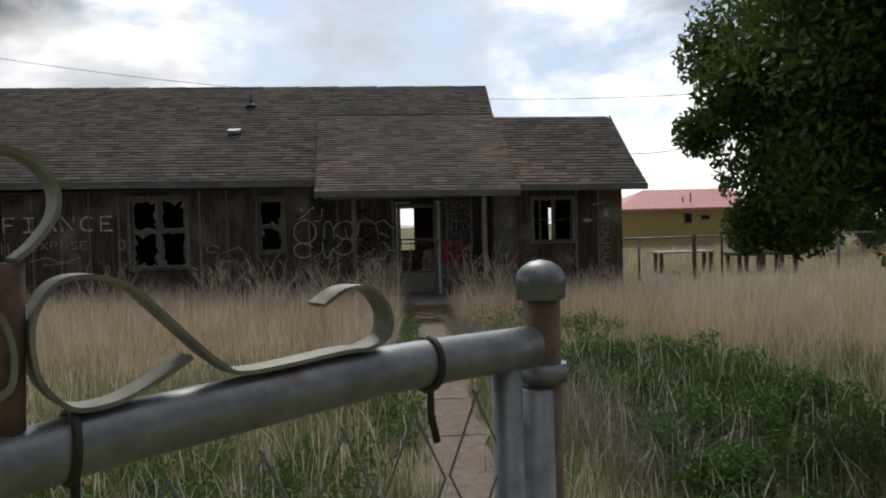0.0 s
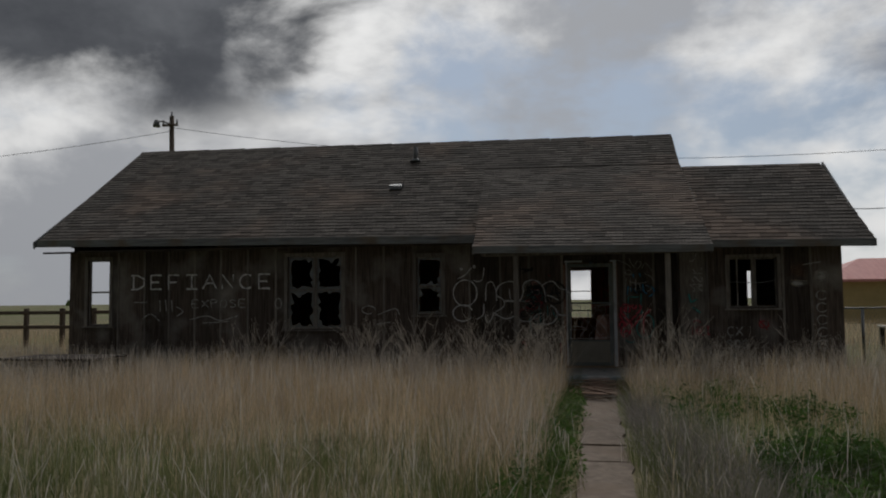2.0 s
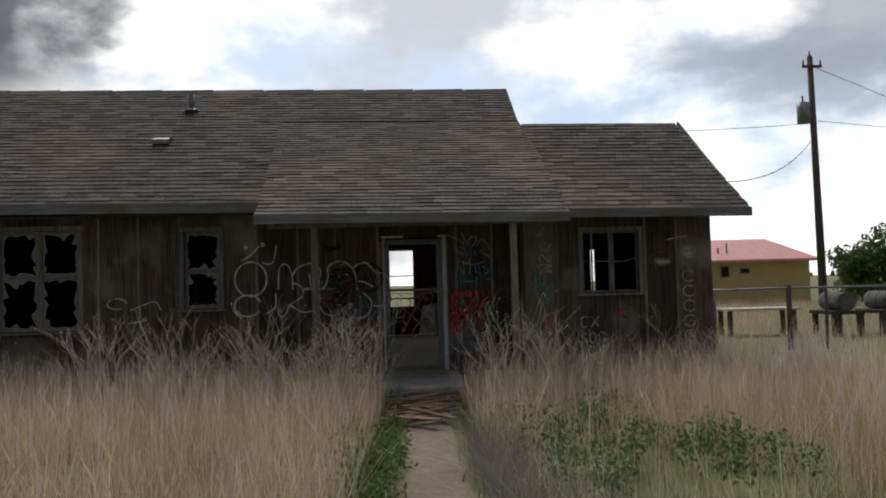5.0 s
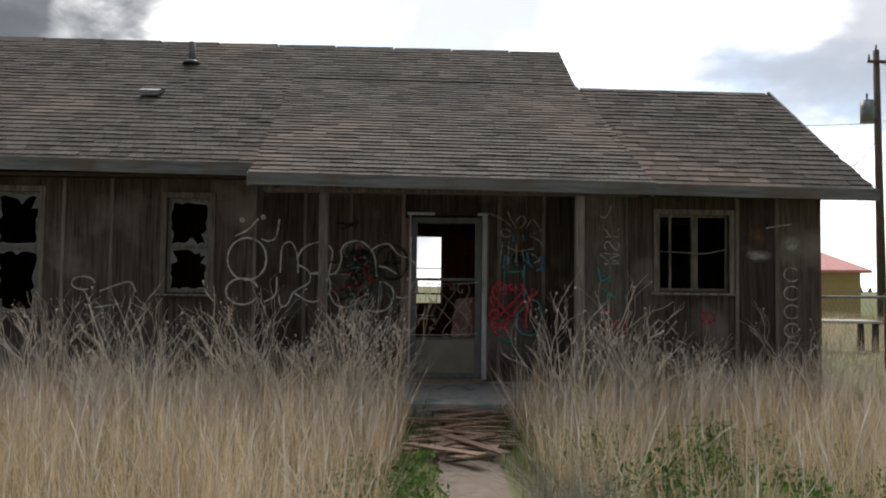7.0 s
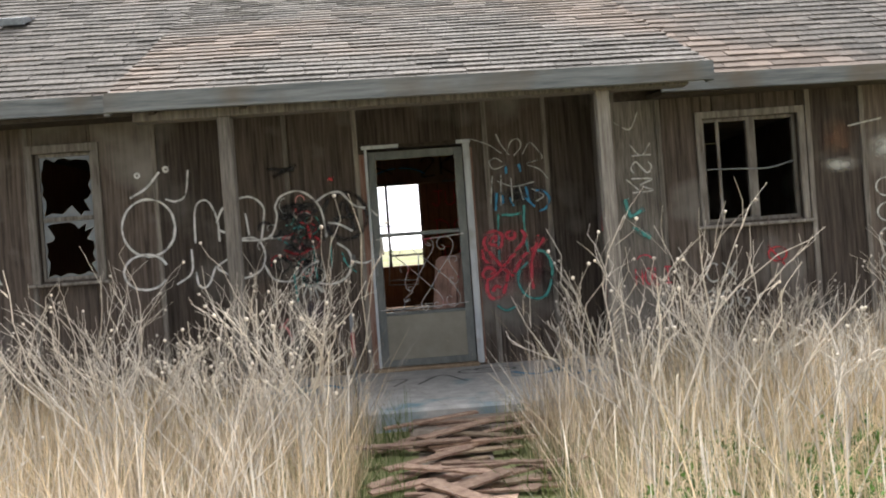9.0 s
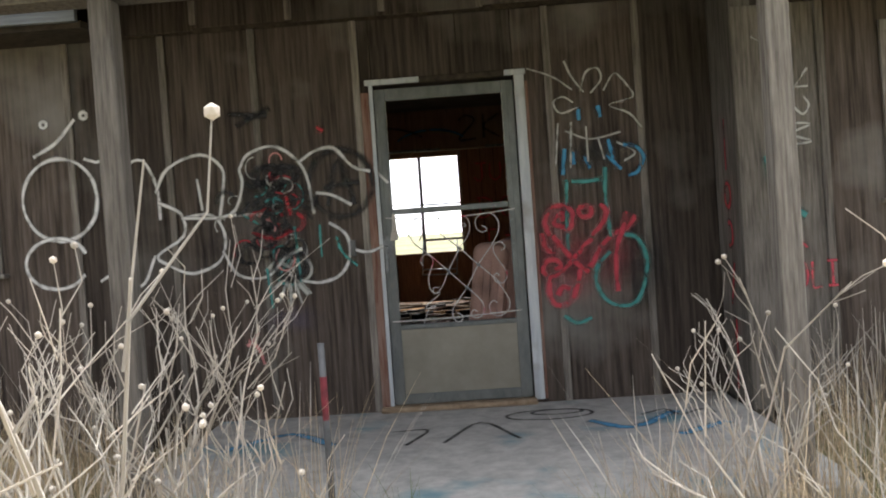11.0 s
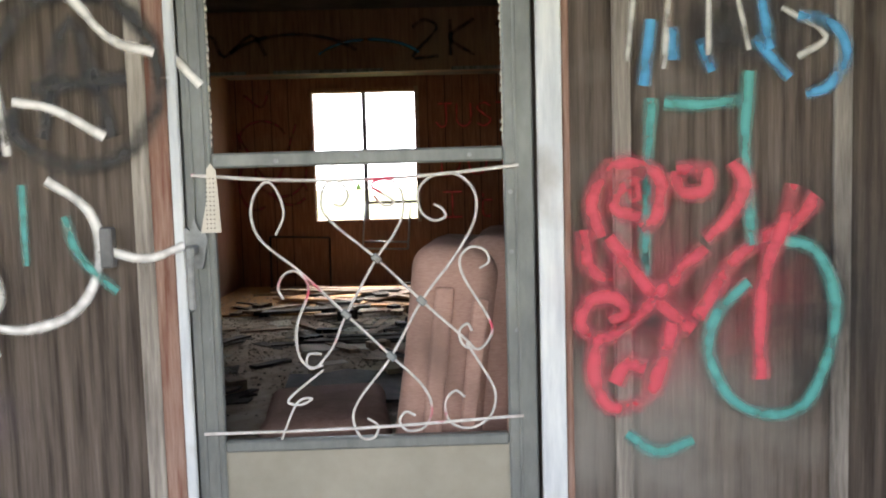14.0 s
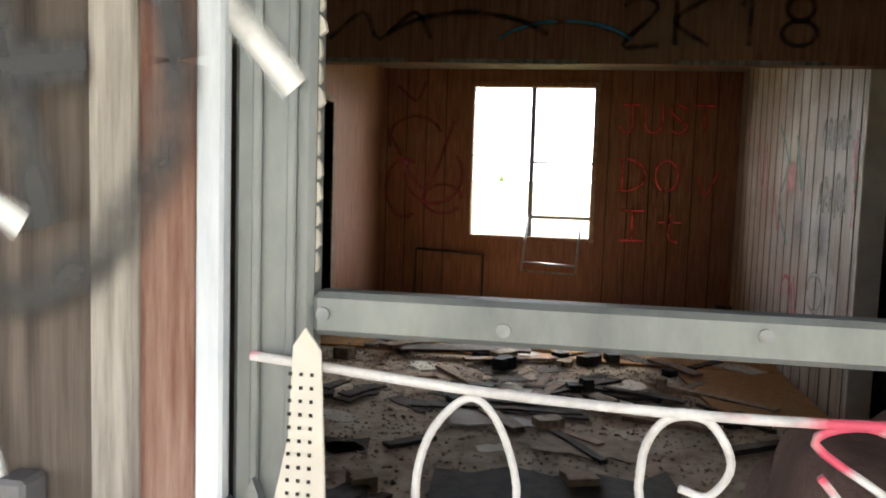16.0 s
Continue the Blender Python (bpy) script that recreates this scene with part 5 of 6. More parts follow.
for y, z, mat in ((23.5, 1.6, P_PINK), (23.2, 1.25, P_VIOLET), (22.7, 1.2, P_HAZE)):
    patch(wall_inner_right, mat, y, z, .28, .3, lambda a, b, c: (0.7955 - c, a, b))
LT = lambda a, b, c: (-2.742 + c, a, b)
paint(wall_inner_left, P_RED, [[(22.3, 1.9), (22.5, 2.1), (22.7, 1.9)], arc(22.6, 1.6, .15, .12, 0, 300), [(22.3, 1.4), (22.8, 1.3)], [(22.8, 1.2), (22.9, .9)], [(22.8, 2.0), (22.9, 1.6)], arc(22.5, 1.9, .12, .1, 0, 300), [(22.2, 2.05), (22.3, 1.8), (22.4, 2.0)], arc(22.35, 1.15, .1, .1, 60, 330)], 0.093, LT, label="red spray on the side wall")
patch(wall_inner_left, P_FAINT, 22.6, 1.3, .3, .3, LT)
SL = lambda a, b, c: (a, b, 0.1525 + c)
paint(slab, P_BLUE, [[(-1.9, 17.2), (-1.6, 17.5), (-1.3, 17.2)], [(0.1, 17.4), (.3, 17.2), (.6, 17.5)], [(.5, 17.0), (.8, 17.2)]], 0.139, SL, label="blue paint on the slab")
paint(slab, P_BLACK, [arc(-.1, 17.6, .25, .12, 0, 360), arc(-.05, 17.65, .15, .06, 0, 360), [(-1.0, 17.4), (-.8, 17.4), (-.9, 17.1)], [(.4, 17.45), (.55, 17.55), (.6, 17.4), (.75, 17.5), (.8, 17.4)], [(-.7, 17.1), (-.5, 17.5), (-.3, 17.1)]], 0.046, SL, label="black writing on the slab")

stub = thing("short_post", "short grey steel pipe with red paint before the porch", "post")
bm = bmesh.new()
tube(bm, [(-1.10, 16.05, -0.1), (-1.10, 16.05, 0.85)], 0.0135, sides=14)
part("pipe", bm, M_DARKMETAL, stub)
bm = bmesh.new()
tube(bm, [(-1.10, 16.05, 0.55), (-1.10, 16.05, 0.72)], 0.0141, sides=14, closed=False)
part("red_band", bm, M_REDPAINT, stub, "flaking red paint")

# ---- gate by the camera's start ----
GP = Vector((-0.665, 1.235, 0))
GD = Vector((-0.794, -0.608, 0)).normalized()
GN = Vector((-GD.y, GD.x, 0))


def gp(s, z, off=0.0):
    p = GP + GD * s + GN * off
    return (p.x, p.y, z)


gate = thing("gate", "galvanised tube gate with scrolled strap iron on top", "gate")
bm = bmesh.new()
tube(bm, smooth_line([gp(0.01, 1.523), gp(0.21, 1.524), gp(0.398, 1.514), gp(0.495, 1.508), gp(0.577, 1.499), gp(0.8, 1.478), gp(1.1, 1.45)], 5), 0.025, sides=20)
part("top_rail", bm, M_STEEL, gate)
bm = bmesh.new()
tube(bm, [gp(1.1, 1.47), (gp(1.1, 1)[0], gp(1.1, 1)[1], 0.1)], 0.025, sides=16)
part("hinge_stile", bm, M_STEEL, gate)
bm = bmesh.new()
tube(bm, [(gp(0.05, 1)[0], gp(0.05, 1)[1], 1.505), (gp(0.05, 1)[0], gp(0.05, 1)[1], 0.08)], 0.018, sides=14)
part("latch_stile", bm, M_STEEL, gate)
bm = bmesh.new()
tube(bm, [(gp(0.05, 1)[0], gp(0.05, 1)[1], 0.12), (gp(1.1, 1)[0], gp(1.1, 1)[1], 0.12)], 0.02, sides=14)
part("bottom_rail", bm, M_STEEL, gate)


def strap(parent, pts, w=0.030, t=0.004):
    """A flat iron strap bent along a line in the gate's plane, standing across it."""
    line = smooth_line([(a, b, 0) for a, b in pts], 6)
    bm = bmesh.new()
    rows = []
    for i, p in enumerate(line):
        d = (line[min(i + 1, len(line) - 1)] - line[max(i - 1, 0)]).normalized()
        n = Vector((-d.y, d.x, 0)) * t / 2
        rows.append([bm.verts.new(gp(q.x, q.y, o)) for q, o in ((p - n, -w / 2), (p + n, -w / 2), (p + n, w / 2), (p - n, w / 2))])
    for a, b in zip(rows, rows[1:]):
        for k in range(4):
            bm.faces.new((a[k], a[(k + 1) % 4], b[(k + 1) % 4], b[k]))
    bm.faces.new(rows[0])
    bm.faces.new(rows[-1][::-1])
    bmesh.ops.recalc_face_normals(bm, faces=bm.faces)
    return part("scroll_strap", bm, M_STRAP, parent)


strap(gate, [(0.302, 1.598), (0.276, 1.611), (0.246, 1.61), (0.226, 1.588), (0.227, 1.562), (0.252, 1.551), (0.279, 1.551), (0.38, 1.545), (0.407, 1.557), (0.431, 1.579), (0.459, 1.608), (0.482, 1.629), (0.512, 1.638), (0.537, 1.633), (0.552, 1.61), (0.554, 1.584), (0.548, 1.558), (0.528, 1.537), (0.499, 1.536), (0.471, 1.545), (0.432, 1.565)])
strap(gate, [(0.615, 1.708), (0.601, 1.724), (0.586, 1.733), (0.568, 1.735), (0.549, 1.728), (0.534, 1.709), (0.534, 1.687), (0.548, 1.666), (0.563, 1.653)])
strap(gate, [(0.585, 1.621), (0.574, 1.612), (0.567, 1.586), (0.569, 1.561), (0.579, 1.552)])
bm = bmesh.new()
tube(bm, [gp(0.564, 1.651), gp(0.568, 1.515)], 0.010, sides=10)
part("stake", bm, M_RUST, gate)
for s, sz in ((0.525, 1.505), (0.165, 1.523)):
    bm = bmesh.new()
    c = Vector(gp(s, sz))
    tube(bm, [c + Vector((0, 0, 0.027 * math.cos(a))) + GN * 0.027 * math.sin(a) + GD * 0.006 * math.sin(a / 2) for a in (2 * math.pi * i / 18 for i in range(19))] + [c + Vector((0, 0, -0.055)), c + Vector((0.006, 0, -0.085))], 0.0042, sides=6)
    part("tie_wire", bm, M_CORD, gate)
bm = bmesh.new()
for i in range(13):
    s = 0.1 + i * 0.088
    for k in (1, -1):
        pts = []
        for j in range(17):
            z = 1.49 - 0.06 * s - j * 0.085
            pts.append((*gp(s + 0.044 * (j % 2) * k, 1.5, 0.004 * k)[:2], z))
        tube(bm, pts, 0.0019, sides=4, closed=False)
part("chain_link", bm, M_STEEL, gate)
post = thing("gate_post", "rusty steel gate post with a domed cap", "post")
pc = GP + Vector((0.012, 0.028, 0))
bm = bmesh.new()
tube(bm, [(pc.x, pc.y, -0.1), (pc.x, pc.y, 1.60)], 0.0235, sides=20)
part("tube", bm, M_RUST, post)
bm = bmesh.new()
prof = [(0.0285, 1.577), (0.0305, 1.58), (0.0305, 1.597), (0.032, 1.600), (0.029, 1.610), (0.022, 1.618), (0.012, 1.6235), (0.001, 1.6255)]
rings = [[bm.verts.new((pc.x + r * math.cos(2 * math.pi * k / 24), pc.y + r * math.sin(2 * math.pi * k / 24), z)) for k in range(24)] for r, z in prof]
for a, b in zip(rings, rings[1:]):
    for k in range(24):
        bm.faces.new((a[k], a[(k + 1) % 24], b[(k + 1) % 24], b[k])).smooth = True
part("domed_cap", bm, M_STEEL, post, "dull galvanised domed cap")
bm = bmesh.new()
tube(bm, [(pc.x, pc.y, 1.475), (pc.x, pc.y, 1.498)], 0.030, sides=20)
part("band", bm, M_STEEL, post)
bm = bmesh.new()
tube(bm, [(pc.x - 0.012, pc.y - 0.018, -0.1), (pc.x - 0.012, pc.y - 0.018, 1.47)], 0.0225, sides=16)
part("sleeve", bm, M_STEEL, post)

# ---- distance ----
barn = thing("long_building", "long yellow building with a faded red metal hip roof", "building")
part("wall", boxed(12.6, 21.7, 50, 58, 0, 2.42), M_BARN, barn)
bm = bmesh.new()
ev = [bm.verts.new(p) for p in ((12.2, 49.6, 2.42), (22.1, 49.6, 2.42), (22.1, 58.4, 2.42), (12.2, 58.4, 2.42))]
rg = [bm.verts.new(p) for p in ((15.2, 54, 3.75), (21.0, 54, 3.75))]
lo = [bm.verts.new(v.co - Vector((0, 0, 0.14))) for v in ev]
for f in ((ev[0], ev[1], rg[1], rg[0]), (ev[1], ev[2], rg[1]), (ev[2], ev[3], rg[0], rg[1]), (ev[3], ev[0], rg[0]), *[(lo[i], lo[(i + 1) % 4], ev[(i + 1) % 4], ev[i]) for i in range(4)], tuple(lo[::-1])):
    bm.faces.new(f)
bmesh.ops.recalc_face_normals(bm, faces=bm.faces)
part("roof", bm, M_PINKROOF, barn)
for x, w, z0, z1 in ((16.6, 0.5, 1.45, 2.1), (17.7, 0.55, 1.65, 1.95)):
    wnd = part("window", boxed(x, x + w, 49.95, 49.998, z0, z1), M_TRIM, barn)
    part("pane", boxed(x + 0.06, x + w - 0.06, 49.94, 49.949, z0 + 0.06, z1 - 0.06), M_BLACK, wnd)
for x, h in ((17.4, 0.55), (16.9, 0.3)):
    bm = bmesh.new()
    tube(bm, [(x, 51, 2.7), (x, 51, 2.85 + h)], 0.05, sides=8)
    part("flue", bm, M_DARKMETAL, barn)


def pole(x, y, top, transformer, label):
    p = thing("utility_pole", label, "utility pole", "utility poles")
    bm = bmesh.new()
    tube(bm, [(x + 0.12, y, 0), (x + 0.06, y, top * 0.5), (x, y, top)], 0.19, 0.12, 12)
    part("shaft", bm, M_POLE, p)
    part("crossarm", boxed(x - 0.42, x + 0.42, y - 0.22, y - 0.10, top - 0.55, top - 0.45), M_POLE, p)
    for dx in (-0.38, 0.38, 0.0):
        bm = bmesh.new()
        zz = top - 0.45 if dx else top
        tube(bm, [(x + dx, y - (0.16 if dx else 0), zz), (x + dx, y - (0.16 if dx else 0), zz + 0.1), (x + dx, y - (0.16 if dx else 0), zz + 0.24)], 0.05, 0.03, 8)
        part("insulator", bm, M_DARKMETAL, p)
    if transformer:
        bm = bmesh.new()
        tube(bm, [(x - 0.48, y - 0.15, top - 3.0), (x - 0.48, y - 0.15, top - 2.1)], 0.26, sides=14)
        t = part("transformer", bm, M_STEEL, p)
        bm = bmesh.new()
        tube(bm, [(x - 0.48, y - 0.15, top - 2.1), (x - 0.48, y - 0.15, top - 1.8)], 0.04, sides=6)
        part("bushing", bm, M_DARKMETAL, t)
        part("bracket", boxed(x - 0.25, x - 0.1, y - 0.2, y - 0.1, top - 2.8, top - 2.3), M_DARKMETAL, p)
    else:
        bm = bmesh.new()
        tube(bm, [(x - 0.1, y, top - 0.4), (x - 0.5, y - 0.1, top - 0.25), (x - 0.75, y - 0.2, top - 0.3)], 0.04, sides=6)
        tube(bm, [(x - 0.75, y - 0.2, top - 0.2), (x - 0.75, y - 0.2, top - 0.55)], 0.1, 0.2, 10)
        part("lamp", bm, M_DARKMETAL, p)
    return p


pole(17.1, 40, 11.1, True, "tall wooden utility pole carrying a grey transformer")
pole(-21.9, 40, 11.2, False, "wooden utility pole with a yard lamp")


def wire(a, b, dip, label):
    bm = bmesh.new()
    a, b = Vector(a), Vector(b)
    tube(bm, [a.lerp(b, i / 16) - Vector((0, 0, dip * 4 * (i / 16) * (1 - i / 16))) for i in range(17)], 0.014, sides=4)
    return tagged(mesh_ob("power_line", bm, M_CORD), label, "cable", "power lines")


wire((17.1, 39.9, 8.1), (-21.9, 39.9, 10.6), 1.2, "thin dark power line between the poles")
wire((17.3, 39.9, 8.2), (60, 45, 8.6), 1.0, "thin dark power line running off from the pole")
wire((17.2, 39.9, 10.6), (30, 30, 0.2), 0.0, "thin dark guy wire of the pole")
wire((17.0, 39.9, 7.4), (3.9, 20, 3.4), 0.8, "thin dark service line sagging to the house")
wire((-21.9, 39.9, 10.4), (-60, 38, 9.5), 1.0, "thin dark power line running off from the pole")


def bush(name, label, cx, cy, cz, rx, ry, rz, count, leaf, seed, mat=M_LEAF, shell=0.45):
    b = thing(name, label, "bush" if name != "tree" else "tree")
    rnd = np.random.RandomState(seed)
    clumps = rnd.randn(60, 3)
    clumps /= np.linalg.norm(clumps, axis=1)[:, None]
    clumps *= (shell + (1 - shell) * rnd.rand(60, 1)) * np.array([rx, ry, rz])
    leaves(b, "crown", np.array([cx, cy, cz]) + clumps, np.full(60, min(rx, rz) * 0.33), count, leaf, seed + 1, mat)
    return b


def leaves(parent, name, centres, radii, count, size, seed, mat):
    """Many small folded leaves gathered in clumps."""
    rnd = np.random.RandomState(seed)
    k = rnd.randint(0, len(centres), count)
    d = rnd.randn(count, 3)
    d /= np.linalg.norm(d, axis=1)[:, None]
    p = centres[k] + d * (radii[k] * rnd.rand(count) ** 0.5)[:, None]
    u = rnd.randn(count, 3)
    u /= np.linalg.norm(u, axis=1)[:, None]
    v = np.cross(u, rnd.randn(count, 3))
    v /= np.linalg.norm(v, axis=1)[:, None]
    s = (size * (0.6 + 0.8 * rnd.rand(count)))[:, None]
    quads = np.stack([p - u * s, p + v * s * 0.45, p + u * s, p - v * s * 0.45], 1).reshape(-1, 3)
    me = bpy.data.meshes.new(name)
    fast_mesh(me, quads, np.arange(count * 4).reshape(-1, 4))
    me.materials.append(mat)
    ob = new(name, me)
    ob.parent = parent
    return ob


def fast_mesh(me, verts, faces):
    n, k = faces.shape
    me.vertices.add(len(verts))
    me.vertices.foreach_set("co", verts.astype(np.float32).ravel())
    me.loops.add(n * k)
    me.loops.foreach_set("vertex_index", faces.astype(np.int32).ravel())
    me.polygons.add(n)
    me.polygons.foreach_set("loop_start", np.arange(0, n * k, k, dtype=np.int32))
    me.update(calc_edges=True)


def tree(x, y, crown, seed):
    t = thing("tree", "leafy green elm tree beside the yard", "tree")
    rnd = random.Random(seed)
    bm = bmesh.new()
    tube(bm, smooth_line([(x, y, -0.1), (x + 0.05, y, 0.9), (x - 0.05, y + 0.05, 1.8)]), 0.2, 0.13, 12)
    tips = []
    for i in range(26):
        a = 2 * math.pi * i / 13 + rnd.uniform(-.2, .2)
        z = crown[1] + crown[2] * rnd.uniform(-0.75, 0.95)
        r = crown[0] * rnd.uniform(0.45, 1.0) * math.sqrt(1.05 - ((z - crown[1]) / crown[2]) ** 2)
        e = Vector((x + r * math.cos(a), y + r * math.sin(a), z))
        m = Vector((x, y, 1.5)).lerp(e, 0.5) + Vector((0, 0, 0.25))
        line = smooth_line([(x, y, 1.2 + 0.03 * i), m, e], 5)
        tube(bm, line, 0.06, 0.012, 6)
        for f in (0.45, 0.6, 0.75, 0.88, 1.0):
            tips.append(line[min(len(line) - 1, int(f * (len(line) - 1)))] + Vector((rnd.uniform(-.35, .35), rnd.uniform(-.35, .35), rnd.uniform(-.3, .4))))
        for j in range(3):
            s = line[rnd.randint(5, len(line) - 1)]
            q = s + Vector((rnd.uniform(-.6, .6), rnd.uniform(-.6, .6), rnd.uniform(-.5, .35)))
            tube(bm, [s, s.lerp(q, .5) + Vector((0, 0, .05)), q], 0.014, 0.004, 4)
            tips.append(q)
    part("trunk", bm, M_BARK, t)
    c = np.array([tuple(p) for p in tips])
    leaves(t, "crown", c, 0.15 + 0.35 * np.random.RandomState(seed).rand(len(c)), 260000, 0.03, seed, M_LEAF)
    return t


tree(2.85, 5.6, (2.0, 3.3, 1.7), 4)
bush("bush", "dense green bush beyond the wire fence", 17.6, 36, 1.7, 2.1, 1.6, 1.5, 9000, 0.10, 31)
bush("bush", "dense green bush beyond the wire fence", 21.5, 37, 1.6, 2.3, 1.6, 1.6, 9000, 0.10, 33)

# wire fence on one side of the house
fence = thing("wire_fence", "sagging chain-link fence with weathered posts", "fence")
for i, x in enumerate((5.35, 6.85, 7.6, 9.2, 10.8, 12.4, 14.0)):
    bm = bmesh.new()
    tube(bm, [(x, 21.4, -0.1), (x, 21.4, 1.28 if i % 2 else 1.2)], 0.055 if i in (1,) else 0.035, sides=8)
    part("post", bm, M_POLE if i in (1, 2) else M_STEEL, fence)
bm = bmesh.new()
tube(bm, [(4.0, 21.38, 1.2), (6.9, 21.38, 1.22), (9.5, 21.38, 1.21), (14, 21.38, 1.22)], 0.022, sides=8)
part("top_rail", bm, M_STEEL, fence)
bm = bmesh.new()
for i in range(130):
    for k in (1, -1):
        x = 4.0 + i * 0.078
        tube(bm, [(x, 21.41, 0.02), (x + k * 0.6, 21.41, 1.2)], 0.0022, sides=3, closed=False)
part("chain_link", bm, M_STEEL, fence)
tb = thing("old_table", "pale broken table top on dark legs in the grass", "table")
part("top", boxed(7.1, 8.9, 25.2, 26.0, 0.62, 0.68, bevel=0.01), M_PALEPANEL, tb)
for x in (7.2, 8.8):
    for y in (25.3, 25.9):
        part("leg", boxed(x - 0.05, x + 0.05, y - 0.05, y + 0.05, 0, 0.62), M_DARKWOOD_SHADE, tb)
for x in (9.6, 10.75):
    st = thing("timber_stand", "dark timber stand behind the fence", "stand", "drum stands")
    for dx in (-0.3, 0.3):
        for dy in (24.3, 25.2):
            part("leg", boxed(x + dx - 0.05, x + dx + 0.05, dy - 0.05, dy + 0.05, 0, 0.52), M_DARKWOOD_SHADE, st)
    part("top", boxed(x - 0.4, x + 0.4, 24.2, 25.3, 0.52, 0.6), M_DARKWOOD_SHADE, st)
    dr = thing("fuel_drum", "old grey drum lying on a timber stand", "drum", "old drums")
    bm = bmesh.new()
    tube(bm, [(x, 24.25, 0.82), (x, 24.28, 0.82), (x, 25.2, 0.82)], 0.22, sides=24)
    part("shell", bm, M_TYRE, dr)
    for yy in (24.35, 24.7, 25.05):
        bm = bmesh.new()
        tube(bm, [(x, yy - 0.015, 0.82), (x, yy + 0.015, 0.82)], 0.229, sides=24)
        part("hoop", bm, M_DARKMETAL, dr)
corral = thing("corral_fence", "old timber corral rails in the dry grass", "fence")
for x, y in ((-22.5, 27), (-21.2, 27), (-20.0, 27), (-18.6, 27), (-17.4, 27), (-16.0, 27), (-14.8, 27), (-25, 27), (-28, 27)):
    part("post", boxed(x - 0.07, x + 0.07, y - 0.07, y + 0.07, -0.1, 1.35, bevel=0.01), M_POLE, corral)
for z in (0.7, 1.2):
    part("rail", boxed(-29, -14.5, 26.88, 26.925, z - 0.06, z + 0.06, bevel=0.01), M_POLE, corral)
crate = thing("well_box", "low weathered wooden well box beside the house", "well box")
for i in range(4):
    part("side_board", boxed(-10.7, -9.0, 14.48, 14.52, 0.02 + 0.12 * i, 0.13 + 0.12 * i, bevel=0.006), M_BATTEN, crate)
part("lid", boxed(-10.75, -8.95, 14.45, 15.6, 0.5, 0.55, bevel=0.01), M_DARKWOOD_SHADE, crate)
part("back_board", boxed(-10.7, -9.0, 15.5, 15.55, 0.0, 0.5), M_BATTEN, crate)
bt = thing("far_trees", "tiny dark trees on the horizon", "trees", kind="stuff")
bm = bmesh.new()
rnd = random.Random(8)
for i in range(26):
    x, y = rnd.uniform(-900, 700), rnd.uniform(900, 1300)
    r = rnd.uniform(2, 5)
    tube(bm, [(x, y, 0), (x, y, r * 0.6), (x, y, r * 1.2), (x, y, r * 1.6)], r * 0.8, r * 0.2, 7)
part("trees", bm, M_LEAF, bt)


# ---- grass ----
def blades(name, label, mat, pos, height, width, lean, seed, curl=0.5, segs=3, head=0.0):
    """Tapered bent blades, one island each."""
    rnd = np.random.RandomState(seed)
    n = len(pos)
    a = rnd.rand(n) * 2 * np.pi
    d = np.stack([np.cos(a), np.sin(a)], 1)
    f = rnd.rand(n) * 2 * np.pi
    w = np.stack([np.cos(f), np.sin(f)], 1) * (width * (0.6 + 0.8 * rnd.rand(n)))[:, None] * 0.5
    off = (lean * rnd.randn(n) * height)[:, None] * d
    rows = []
    for i in range(segs + 1):
        t = i / segs
        c = pos + off * t ** (1 + curl)
        z = height * t * (1 - 0.12 * t * np.abs(lean) * 2)
        k = 1 - t * 0.85 if not head else (0.5 if t < 0.75 else head * (1 if i < segs else 0.3))
        for s in (-1, 1):
            rows.append(np.concatenate([c + s * w * k, z[:, None]], 1))
    v = np.stack(rows, 1)
    m = v.shape[1]
    base = (np.arange(n) * m)[:, None]
    faces = np.concatenate([base + np.array([[2 * i, 2 * i + 1, 2 * i + 3, 2 * i + 2]]) for i in range(segs)], 0)
    me = bpy.data.meshes.new(name)
    fast_mesh(me, v.reshape(-1, 3), faces)
    me.materials.append(mat)
    return tagged(new(name, me), label, "grass", kind="stuff")


def lump(p, s, seed):
    """Smooth random field over the ground, from 0 to 1."""
    r = np.random.RandomState(seed)
    v = np.zeros(len(p))
    for i in range(6):
        k = r.randn(2) / s
        v += np.sin(p @ k * 2.2 + r.rand() * 6.28)
    return 0.5 + 0.5 * np.tanh(v / 2.4)


def yard(n, x0, x1, y0, y1, seed, keep):
    r = np.random.RandomState(seed)
    p = np.stack([x0 + (x1 - x0) * r.rand(n), y0 + (y1 - y0) * r.rand(n)], 1)
    q = r.rand(n)
    x, y = p[:, 0], p[:, 1]
    edge = 0.06 * np.sin(y * 3.1) + 0.05 * np.sin(y * 7.7)
    ok = ~((x > -0.71 + edge) & (x < -0.24 + edge) & (y < 16.2))
    ok &= ~((x > -2.2) & (x < 1.05) & (y > 16.05))
    ok &= ~((x > 1.0) & (y > 17.5) & (x < 3.95)) & ~((x > -11.9) & (x < 1.05) & (y > 17.9))
    ok &= ~((x > -10.8) & (x < -8.9) & (y > 14.4) & (y < 15.65))
    ok &= np.hypot(x + 0.66, y - 1.2) > 0.2
    return p[ok & (q < keep(x, y, p))]


